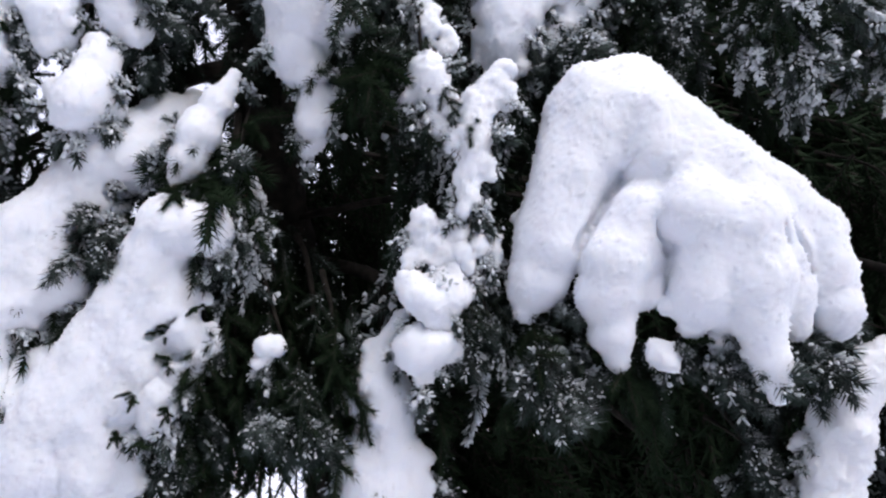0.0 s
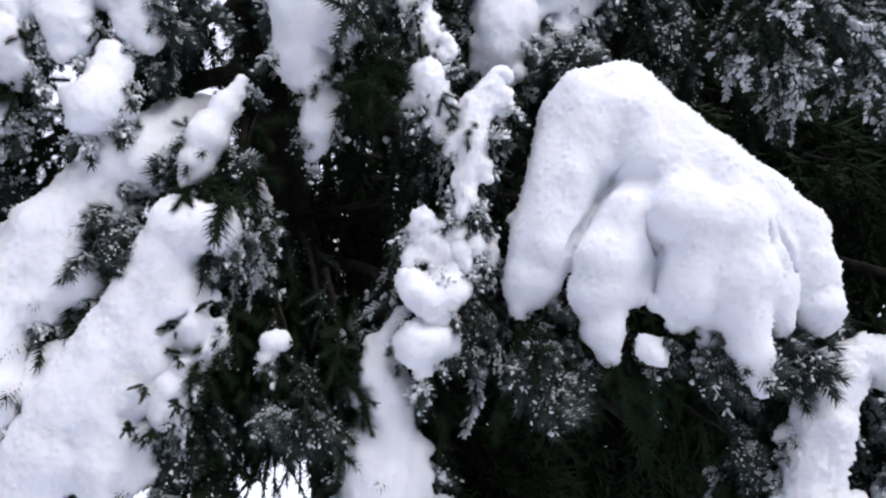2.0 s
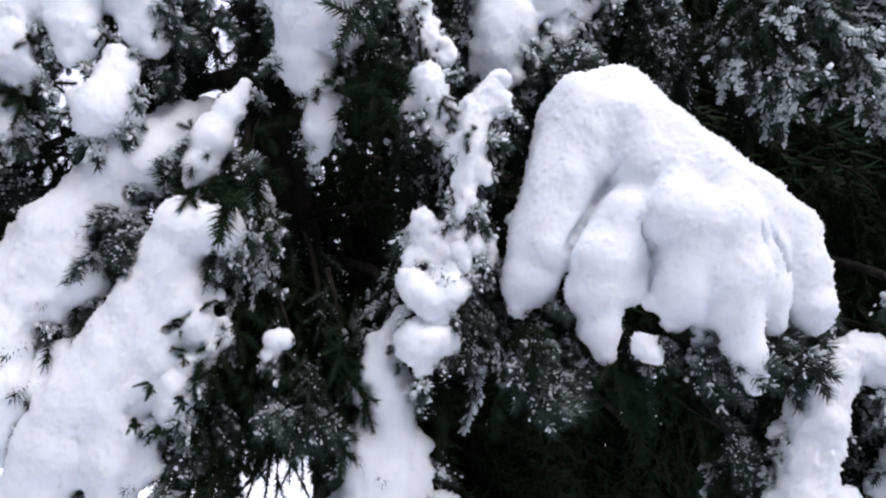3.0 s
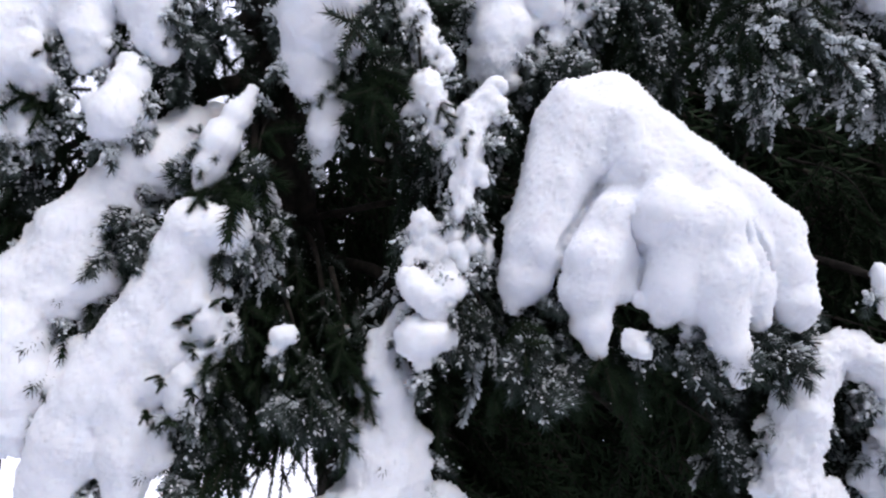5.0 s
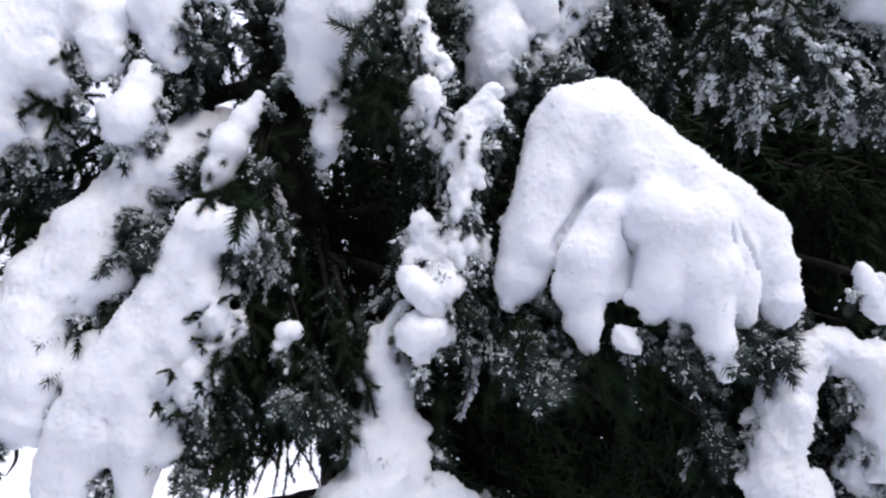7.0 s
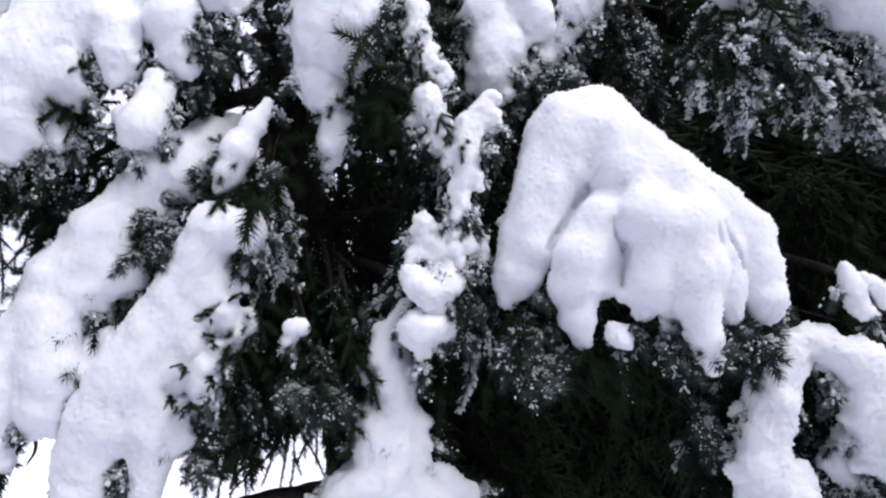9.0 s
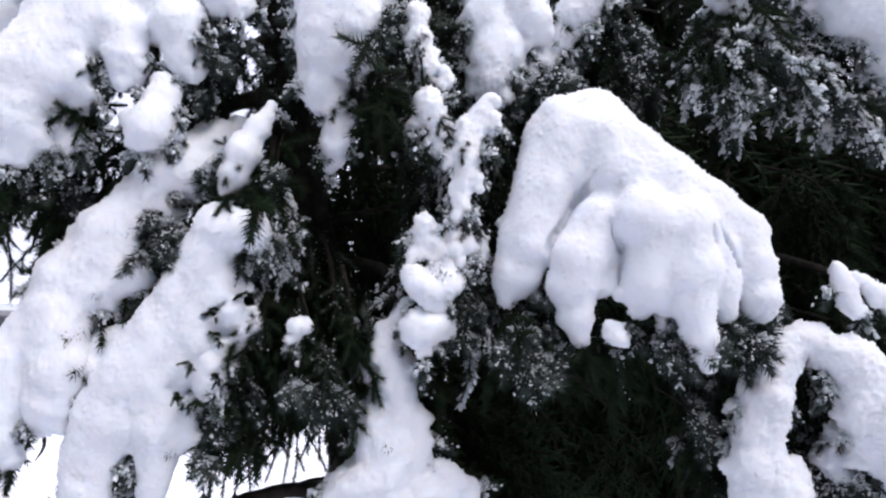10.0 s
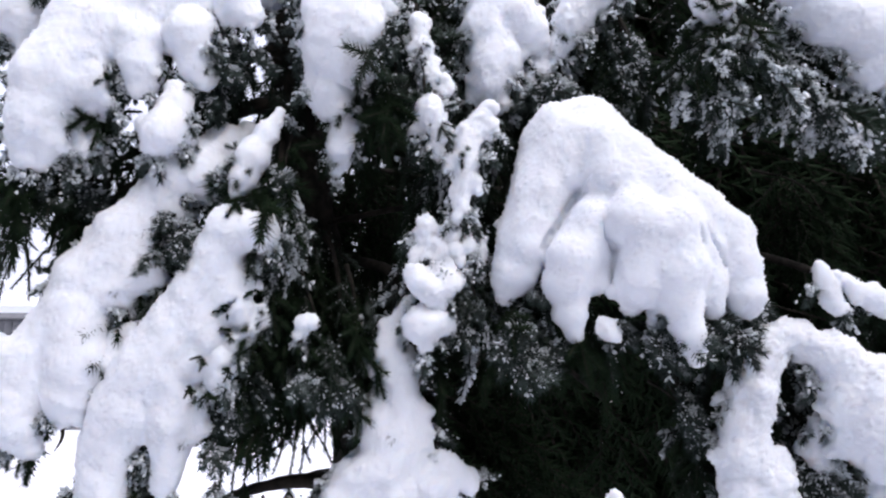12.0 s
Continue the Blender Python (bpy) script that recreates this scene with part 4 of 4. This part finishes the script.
bough("frosted hanging branch", [(-0.225, 0.919, 1.964), (-0.070, 0.778, 2.023), (-0.036, 0.781, 1.937), (-0.019, 0.797, 1.840), (-0.003, 0.812, 1.743)], 0.0049, 30, ("snowy", "rimed"), 0.045, droop=0.9)
bough("frosted hanging branch", [(-0.071, 0.790, 2.012), (0.046, 0.806, 1.844), (0.030, 0.819, 1.762), (0.014, 0.825, 1.663), (-0.019, 0.835, 1.599)], 0.0080, 30, ("snowy", "rimed"), 0.040, droop=0.9)
bough("frosted hanging branch", [(-0.216, 0.972, 1.692), (-0.045, 0.850, 1.694), (-0.011, 0.828, 1.639), (0.030, 0.834, 1.607), (0.050, 0.830, 1.566)], 0.0049, 24, ("snowy", "rimed"), 0.050, droop=0.9)
bough("", [(-0.216, 0.979, 1.646), (-0.079, 0.875, 1.604), (-0.068, 0.855, 1.535), (-0.043, 0.870, 1.438), (-0.001, 0.875, 1.342)], 0.0100, 28, ("rimed", "green", "snowy"), 0.045, droop=0.9)
bough("", [(-0.225, 0.908, 2.029), (0.012, 0.821, 2.066), (0.088, 0.810, 1.950), (0.079, 0.807, 1.835)], 0.0060, 22, ("rimed", "green"), 0.040, droop=0.9)
bough("frosted hanging branch", [(-0.225, 0.906, 2.047), (0.099, 0.837, 2.094), (0.181, 0.815, 1.980), (0.146, 0.821, 1.876)], 0.0100, 26, ("snowy", "rimed"), 0.045, droop=0.9)
bough("frosted hanging branch", [(0.104, 0.914, 2.121), (0.244, 0.795, 1.978), (0.272, 0.788, 1.896), (0.296, 0.800, 1.816)], 0.0049, 28, ("rimed", "green"), 0.050, droop=1.0)
bough("", [(-0.223, 0.957, 1.784), (0.012, 0.936, 1.854), (0.161, 0.815, 1.787), (0.294, 0.811, 1.686), (0.402, 0.814, 1.606)], 0.0071, 20, ("rimed", "green"), 0.030, droop=0.6)
bough("", [(0.141, 0.793, 1.738), (0.117, 0.799, 1.634), (0.100, 0.792, 1.547)], 0.0060, 10, ("rimed", "green"), 0.020, droop=1.0)
bough("frosted tuft under the pad", [(0.178, 0.795, 1.594), (0.129, 0.782, 1.546), (0.105, 0.770, 1.500), (0.105, 0.765, 1.499)], 0.0060, 9, ("green", "rimed", "fan"), 0.030, droop=1.0, toward=0.3, size=0.7)
bough("", [(0.178, 0.795, 1.594), (0.168, 0.785, 1.531), (0.211, 0.777, 1.516)], 0.0050, 12, ("green", "rimed"), 0.030, droop=1.0, toward=0.2)
bough("", [(0.269, 0.785, 1.593), (0.256, 0.774, 1.538), (0.233, 0.755, 1.529)], 0.0040, 7, ("fan", "tuft"), 0.015, droop=0.8, toward=0.6, size=0.7)
bough("frosted tuft under the pad", [(0.319, 0.775, 1.592), (0.298, 0.765, 1.530), (0.302, 0.744, 1.500)], 0.0050, 16, ("fan",), 0.025, droop=0.8, toward=0.6)
bough("frosted tuft under the pad", [(0.398, 0.785, 1.594), (0.383, 0.772, 1.546), (0.360, 0.753, 1.508)], 0.0050, 14, ("fan",), 0.025, droop=0.8, toward=0.6)
bough("", [(0.421, 0.830, 1.568), (0.417, 0.794, 1.537), (0.417, 0.776, 1.520)], 0.0040, 6, ("fan", "tuft"), 0.015, droop=0.7, toward=0.6, size=0.8)
bough("frosted drooping branch", [(0.302, 0.865, 1.538), (0.315, 0.835, 1.472), (0.341, 0.824, 1.411), (0.348, 0.834, 1.350)], 0.0070, 22, ("rimed", "green"), 0.050, droop=1.0)
bough("", [(0.106, 1.005, 1.547), (0.192, 0.967, 1.465), (0.257, 0.947, 1.405), (0.312, 0.939, 1.322)], 0.0070, 9, ("green", "inner"), 0.060, droop=1.0)
bough("frosted drooping branch", [(0.365, 0.914, 2.119), (0.371, 0.744, 1.918), (0.368, 0.722, 1.900), (0.372, 0.726, 1.875)], 0.0080, 30, ("rimed", "rimed", "snowy", "green"), 0.045, droop=1.0, toward=0.2, size=0.75)
bough("frosted drooping branch", [(0.397, 0.830, 2.014), (0.432, 0.731, 1.871), (0.483, 0.719, 1.818), (0.537, 0.716, 1.774)], 0.0070, 12, ("rimed", "snowy"), 0.025, droop=0.6, toward=0.2, size=0.6)
bough("", [(0.523, 0.825, 2.047), (0.550, 0.763, 1.926), (0.601, 0.755, 1.848)], 0.0080, 18, ("rimed", "green"), 0.050, droop=1.0)
bough("", [(0.413, 0.949, 1.580), (0.468, 0.838, 1.513), (0.539, 0.842, 1.490), (0.624, 0.847, 1.459)], 0.0055, 18, ("rimed", "green"), 0.030, droop=0.9)
bough("frosted hanging branch", [(0.464, 0.830, 1.504), (0.437, 0.839, 1.442), (0.417, 0.852, 1.364), (0.456, 0.864, 1.287)], 0.0070, 26, ("rimed", "snowy"), 0.035, droop=1.0)
bough("frosted hanging branch", [(0.555, 0.846, 1.466), (0.526, 0.847, 1.396), (0.534, 0.859, 1.319)], 0.0070, 24, ("rimed", "snowy"), 0.035, droop=1.0)
bough("", [(0.457, 0.938, 1.651), (0.509, 0.795, 1.595), (0.560, 0.781, 1.556), (0.619, 0.784, 1.533)], 0.0070, 14, ("green", "rimed"), 0.030, droop=0.9)
bough("", [(0.504, 0.967, 1.787), (0.563, 0.923, 1.748), (0.601, 0.906, 1.663)], 0.0025, 14, ("green", "inner"), 0.060, droop=1.0)
bough("frosted twig end", [(-0.185, 0.870, 1.502), (-0.159, 0.825, 1.469), (-0.148, 0.811, 1.430)], 0.0050, 6, ("rimed", "snowy"), 0.020, droop=1.0, toward=0.2, size=0.6)
bough("", [(-0.515, 0.833, 1.740), (-0.560, 0.798, 1.705), (-0.616, 0.784, 1.665)], 0.0070, 14, ("rimed", "green"), 0.020, droop=0.35)
bough("", [(-0.535, 0.826, 1.721), (-0.553, 0.814, 1.664), (-0.563, 0.812, 1.618)], 0.0050, 8, ("green", "rimed"), 0.015, droop=1.0)
bough("frosted hanging twig", [(-0.039, 0.756, 1.968), (-0.029, 0.733, 1.889), (-0.021, 0.735, 1.816), (-0.005, 0.744, 1.756)], 0.0040, 13, ("snowy", "rimed"), 0.020, droop=0.8, toward=0.15, size=0.5)
bough("frosted hanging twig", [(0.057, 0.780, 1.817), (0.037, 0.754, 1.759), (0.022, 0.755, 1.688), (-0.016, 0.764, 1.628)], 0.0040, 13, ("snowy", "rimed"), 0.020, droop=0.8, toward=0.15, size=0.5)
bough("frosted hanging twig", [(-0.033, 0.785, 1.655), (-0.001, 0.766, 1.620), (0.038, 0.773, 1.575), (0.053, 0.784, 1.538)], 0.0040, 13, ("snowy", "rimed"), 0.030, droop=0.8, toward=0.15, size=0.5)
bough("frosted hanging twig", [(-0.283, 0.801, 1.682), (-0.235, 0.776, 1.653), (-0.227, 0.783, 1.606)], 0.0040, 12, ("snowy", "rimed"), 0.020, droop=0.8, toward=0.1, size=0.5)
bough("frosted tuft under the pad", [(0.129, 0.785, 1.531), (0.107, 0.753, 1.506), (0.103, 0.748, 1.477)], 0.0040, 13, ("fan",), 0.022, droop=0.8, toward=0.8, size=0.9)
bough("", [(0.085, 0.800, 1.563), (0.094, 0.773, 1.541), (0.083, 0.770, 1.529)], 0.0030, 4, ("green", "fan"), 0.015, droop=0.8, toward=0.7, size=0.8)
bough("frosted twigs", [(0.297, 0.855, 1.473), (0.317, 0.820, 1.434), (0.333, 0.826, 1.396)], 0.0040, 9, ("fan",), 0.035, droop=0.8, toward=0.5)
bough("frosted twigs", [(0.030, 0.820, 1.565), (0.049, 0.793, 1.543), (0.053, 0.791, 1.523)], 0.0030, 4, ("green", "fan"), 0.020, droop=0.8, toward=0.6, size=0.8)
bough("frosted twigs", [(-0.181, 0.852, 1.493), (-0.156, 0.806, 1.461), (-0.147, 0.806, 1.431)], 0.0030, 6, ("fan",), 0.030, droop=0.8, toward=0.5, size=0.9)
bough("frosted twigs", [(-0.338, 0.847, 1.397), (-0.319, 0.822, 1.360), (-0.331, 0.818, 1.323)], 0.0030, 8, ("fan",), 0.040, droop=0.8, toward=0.4)
bough("frosted twigs", [(-0.311, 0.828, 1.897), (-0.280, 0.804, 1.922), (-0.246, 0.808, 1.897)], 0.0040, 14, ("fan",), 0.040, droop=0.7, toward=0.5)
bough("frosted twigs", [(-0.232, 0.817, 1.711), (-0.214, 0.773, 1.732), (-0.223, 0.773, 1.668)], 0.0030, 12, ("fan",), 0.030, droop=0.8, toward=0.5, size=0.9)
bough("frosted twigs", [(-0.289, 0.832, 1.614), (-0.357, 0.786, 1.654), (-0.376, 0.781, 1.621)], 0.0030, 14, ("fan",), 0.030, droop=0.8, toward=0.4, size=0.8)
bough("frosted twigs", [(0.173, 0.822, 1.938), (0.144, 0.801, 1.876), (0.127, 0.795, 1.848)], 0.0030, 14, ("fan",), 0.035, droop=0.8, toward=0.4)
bough("frosted twigs", [(0.550, 0.849, 1.381), (0.512, 0.823, 1.353), (0.500, 0.820, 1.309)], 0.0030, 16, ("fan",), 0.040, droop=0.8, toward=0.4)
bough("frosted twigs", [(0.361, 0.781, 1.936), (0.368, 0.731, 1.895), (0.374, 0.726, 1.850)], 0.0040, 18, ("fan", "fan", "snowy"), 0.026, droop=0.9, toward=0.3)
bough("frosted twigs", [(0.256, 0.816, 1.971), (0.274, 0.795, 1.916), (0.288, 0.797, 1.840)], 0.0040, 10, ("fan",), 0.030, droop=1.1, toward=0.3)
bough("frosted twigs", [(0.464, 0.751, 1.871), (0.493, 0.725, 1.812), (0.522, 0.718, 1.763)], 0.0040, 6, ("fan", "snowy"), 0.018, droop=0.7, toward=0.3, size=0.75)
bough("frosted twigs", [(-0.494, 0.841, 1.751), (-0.557, 0.806, 1.716), (-0.619, 0.792, 1.679)], 0.0030, 12, ("fan", "rimed"), 0.030, droop=0.5, toward=0.1)
bough("frosted twigs", [(-0.482, 0.851, 1.754), (-0.514, 0.837, 1.715), (-0.554, 0.825, 1.662)], 0.0030, 9, ("fan", "rimed"), 0.040, droop=0.8, toward=0.05)
bough("frosted twigs", [(-0.051, 0.759, 1.952), (-0.066, 0.759, 1.884), (-0.049, 0.763, 1.795)], 0.0040, 7, ("fan", "green"), 0.030, droop=0.8, toward=0.3)
bough("frosted twigs", [(-0.119, 0.806, 1.844), (-0.096, 0.781, 1.877), (-0.076, 0.774, 1.917)], 0.0040, 6, ("green", "rimed"), 0.030, droop=0.8, toward=0.3)
bough("frosted twigs", [(-0.035, 0.845, 1.534), (-0.010, 0.845, 1.470), (0.007, 0.855, 1.407)], 0.0040, 10, ("green", "rimed"), 0.030, droop=0.8, toward=0.2, size=0.9)
bough("frosted twigs", [(0.409, 0.825, 1.535), (0.383, 0.779, 1.502), (0.394, 0.814, 1.473)], 0.0040, 9, ("fan",), 0.030, droop=0.9, toward=0.1, size=0.9)
bough("", [(-0.225, 0.958, 1.843), (-0.193, 1.059, 1.844), (-0.154, 1.093, 1.758)], 0.0040, 12, ("inner",), 0.080, droop=0.9, size=1.2)
bough("", [(-0.213, 0.985, 1.675), (-0.190, 1.134, 1.692), (-0.136, 1.149, 1.599)], 0.0040, 10, ("inner",), 0.080, droop=0.9, size=1.2)
bough("", [(-0.465, 0.800, 1.947), (-0.448, 0.741, 1.869), (-0.442, 0.726, 1.838)], 0.0020, 6, ("tuft", "fan"), 0.010, droop=0.7, toward=0.3, size=0.45)
bough("", [(-0.398, 0.800, 1.947), (-0.381, 0.740, 1.877), (-0.374, 0.733, 1.857)], 0.0020, 5, ("tuft", "fan"), 0.010, droop=0.7, toward=0.3, size=0.45)
bough("", [(-0.328, 0.819, 1.956), (-0.317, 0.769, 1.889), (-0.317, 0.764, 1.853)], 0.0030, 8, ("fan",), 0.020, droop=0.8, toward=0.3, size=0.9)
bough("", [(-0.471, 0.777, 1.833), (-0.464, 0.742, 1.803), (-0.469, 0.739, 1.790)], 0.0020, 5, ("tuft",), 0.010, droop=0.3, toward=0.2, size=0.55)
bough("", [(-0.362, 0.841, 1.813), (-0.345, 0.786, 1.781), (-0.341, 0.768, 1.763)], 0.0020, 3, ("tuft",), 0.006, droop=0.9, toward=0.3, size=0.4)
bough("", [(-0.573, 0.772, 1.740), (-0.563, 0.745, 1.716), (-0.580, 0.738, 1.698)], 0.0030, 6, ("fan", "tuft"), 0.020, droop=0.5, toward=0.2, size=0.8)
bough("", [(-0.130, 1.049, 1.397), (0.012, 1.134, 1.375), (0.115, 1.171, 1.264)], 0.0040, 14, ("inner",), 0.090, droop=0.9, size=1.4)
bough("", [(-0.130, 1.055, 1.360), (-0.024, 1.040, 1.325), (0.070, 1.055, 1.234)], 0.0040, 10, ("inner", "green"), 0.070, droop=0.9, size=1.2)
bough("frosted twigs", [(-0.277, 0.843, 1.484), (-0.276, 0.817, 1.453), (-0.288, 0.815, 1.406)], 0.0030, 9, ("fan", "rimed"), 0.025, droop=0.9, toward=0.2, size=0.8)
bough("", [(-0.205, 0.990, 1.800), (-0.140, 1.080, 1.780), (-0.060, 1.120, 1.640)], 0.0040, 14, ("inner",), 0.060, droop=0.9, size=1.0)
bough("", [(-0.205, 1.000, 1.720), (-0.120, 1.050, 1.690), (-0.070, 1.080, 1.560)], 0.0040, 14, ("inner", "green"), 0.060, droop=0.9, size=1.0)
bough("thick dark limb low in the tree", [(-0.122, 1.000, 1.303), (-0.184, 0.970, 1.297), (-0.230, 0.950, 1.292), (-0.281, 0.930, 1.282)], 0.0120, 8, ("green",), 0.030, droop=0.9, size=0.8)
hanging_strands(46, (-0.36, -0.12), (0.87, 1.02), (1.345, 1.455))
hanging_strands(12, (-0.50, -0.40), (0.84, 0.90), (1.33, 1.40))
hanging_strands(22, (-0.70, -0.52), (0.86, 0.96), (1.62, 1.76))
hanging_strands(16, (-0.16, -0.06), (0.90, 1.05), (1.60, 1.78))
bough("frosted hanging branch", [(0.483, 0.780, 1.946), (0.418, 0.755, 1.902), (0.370, 0.745, 1.886), (0.348, 0.745, 1.852)], 0.0040, 26, ("fan", "snowy", "rimed"), 0.030, droop=0.9, toward=0.3, size=0.7)
bough("frosted hanging branch", [(0.420, 0.760, 1.905), (0.389, 0.750, 1.873), (0.377, 0.750, 1.846), (0.378, 0.750, 1.812)], 0.0040, 26, ("fan", "snowy"), 0.025, droop=0.9, toward=0.3, size=0.7)
bough("frosted hanging branch", [(0.455, 0.760, 1.881), (0.483, 0.750, 1.831), (0.523, 0.750, 1.801), (0.559, 0.750, 1.764)], 0.0040, 22, ("fan", "snowy"), 0.016, droop=0.45, toward=0.3, size=0.5)
bough("frosted hanging branch", [(0.238, 0.830, 1.973), (0.256, 0.810, 1.929), (0.267, 0.800, 1.875), (0.251, 0.800, 1.843)], 0.0040, 24, ("fan", "rimed"), 0.030, droop=1.0, toward=0.2, size=0.7)
bough("frosted twig end", [(-0.141, 0.830, 1.478), (-0.147, 0.800, 1.460), (-0.151, 0.790, 1.443)], 0.0030, 14, ("fan",), 0.022, droop=0.9, toward=0.3, size=0.8)
bough("", [(-0.211, 0.880, 1.638), (-0.191, 0.870, 1.572), (-0.173, 0.870, 1.510)], 0.0040, 16, ("green", "rimed"), 0.040, droop=1.0, size=0.8)
bough("", [(-0.242, 0.860, 1.540), (-0.216, 0.860, 1.478), (-0.237, 0.860, 1.433)], 0.0040, 18, ("green", "rimed"), 0.050, droop=1.0, size=0.8)
for spot in [(-0.287, 0.757, 1.536), (-0.286, 0.757, 1.506), (-0.309, 0.757, 1.473), (-0.281, 0.757, 1.458), (-0.297, 0.757, 1.425), (-0.248, 0.757, 1.561), (-0.329, 0.757, 1.434)]:
    for _ in range(3):
        add_spray(TREE, "tuft", Vector(spot) + Vector((random.uniform(-0.006, 0.006), 0, random.uniform(-0.003, 0.003))), Vector((random.uniform(-0.8, 0.8), -0.5, random.uniform(-0.8, 0.3))).normalized(), random.uniform(-40, 40), 0.2)
bough("", [(-0.218, 0.840, 1.639), (-0.194, 0.810, 1.581), (-0.171, 0.800, 1.521), (-0.165, 0.800, 1.478)], 0.0040, 26, ("green", "green", "rimed"), 0.050, droop=1.0, toward=0.15, size=0.7)
bough("", [(-0.139, 0.840, 1.608), (-0.123, 0.820, 1.553), (-0.124, 0.810, 1.493), (-0.115, 0.810, 1.450)], 0.0040, 22, ("green", "green", "rimed"), 0.050, droop=1.0, toward=0.15, size=0.7)
bough("", [(-0.242, 0.820, 1.605), (-0.227, 0.800, 1.550), (-0.218, 0.800, 1.506)], 0.0040, 16, ("green", "green", "fan"), 0.030, droop=1.0, toward=0.15, size=0.7)
bough("", [(-0.190, 1.100, 1.860), (-0.080, 1.260, 1.820), (0.020, 1.300, 1.700)], 0.0040, 16, ("inner",), 0.080, droop=0.9, size=1.2)
bough("", [(-0.190, 1.100, 1.760), (-0.090, 1.260, 1.720), (0.000, 1.300, 1.600)], 0.0040, 14, ("inner",), 0.080, droop=0.9, size=1.2)
bough("", [(-0.026, 1.150, 1.423), (0.043, 1.150, 1.385), (0.072, 1.150, 1.281)], 0.0040, 22, ("inner",), 0.060, droop=0.8, size=1.2)
bough("", [(-0.029, 1.200, 1.502), (0.023, 1.220, 1.431), (0.104, 1.200, 1.323)], 0.0040, 18, ("inner",), 0.060, droop=0.8, size=1.2)
bough("frosted twigs", [(0.288, 0.830, 1.445), (0.301, 0.800, 1.432), (0.328, 0.800, 1.411)], 0.0030, 12, ("fan",), 0.018, droop=0.9, toward=0.3, size=0.7)
bough("frosted twigs", [(0.214, 0.760, 1.535), (0.218, 0.730, 1.523), (0.229, 0.720, 1.513)], 0.0030, 6, ("tuft", "fan"), 0.010, droop=0.6, toward=0.5, size=0.4)
bough("frosted drooping branch", [(-0.206, 0.800, 1.734), (-0.211, 0.785, 1.686), (-0.206, 0.785, 1.644)], 0.0030, 18, ("fan", "snowy"), 0.022, droop=0.9, toward=0.3, size=0.65)


# ---- frosted twig tips that stick out under the edges of the snow ----
def ragged_edges(spacing):
    rng = random.Random(5)
    for verts, normals, ragged in MASSES:
        edge = np.flatnonzero((np.abs(normals[:, 1]) < 0.4) & (normals[:, 2] < 0.35))
        for _ in range(int(len(edge) * ragged / spacing)):
            i = rng.choice(edge)
            p, n = Vector(verts[i]), Vector(normals[i])
            way = n * 0.8 + Vector((rng.gauss(0, 0.35), rng.uniform(-0.35, 0.15), -0.55 + rng.gauss(0, 0.3)))
            add_spray(TREE, "tip", p - n * 0.010 + Vector((0, rng.uniform(0.002, 0.012), 0)), way.normalized(), rng.uniform(-40, 40), rng.uniform(0.6, 1.1))


ragged_edges(44)


# ---- the dark inside of the crown ----
def inner_boughs(count, low, high, turns, reaches, size, first):
    """Boughs that reach from the trunk into the crown behind the snow-laden ones."""
    foot = TRUNK[0]
    for i in range(count):
        z = low + (high - low) * (i + random.random()) / count
        start = Vector((foot[0] - 0.03 * (z - 0.5), foot[1] + (0.05 if z > 1.65 else 0.28), z))
        turn = random.uniform(*turns) if z > 1.55 else random.uniform(8, 42)
        reach = random.uniform(*reaches) * min(1.0, (3.4 - z) / 1.4)
        way = Vector((math.cos(radians(turn)), math.sin(radians(turn)), 0))
        tip = start + way * reach + Vector((0, 0, -0.25 * reach))
        bough("", [start, start.lerp(tip, 0.5) + Vector((0, 0, 0.06)), tip], 0.0035 if z > 1.5 else 0.002, 11, "inner", 0.13, droop=0.8, size=size, drop=0.12, bare=first if z > 1.5 else 0.42)


random.seed(8)
inner_boughs(76, 0.5, 3.0, (10, 70), (0.5, 1.15), 1.7, 0.2)
inner_boughs(16, 2.25, 2.9, (70, 110), (0.3, 0.7), 1.5, 0.2)
inner_boughs(56, 0.7, 2.6, (2, 45), (1.0, 1.6), 2.2, 0.3)
inner_boughs(36, 1.4, 2.7, (0, 24), (1.1, 1.6), 2.0, 0.5)
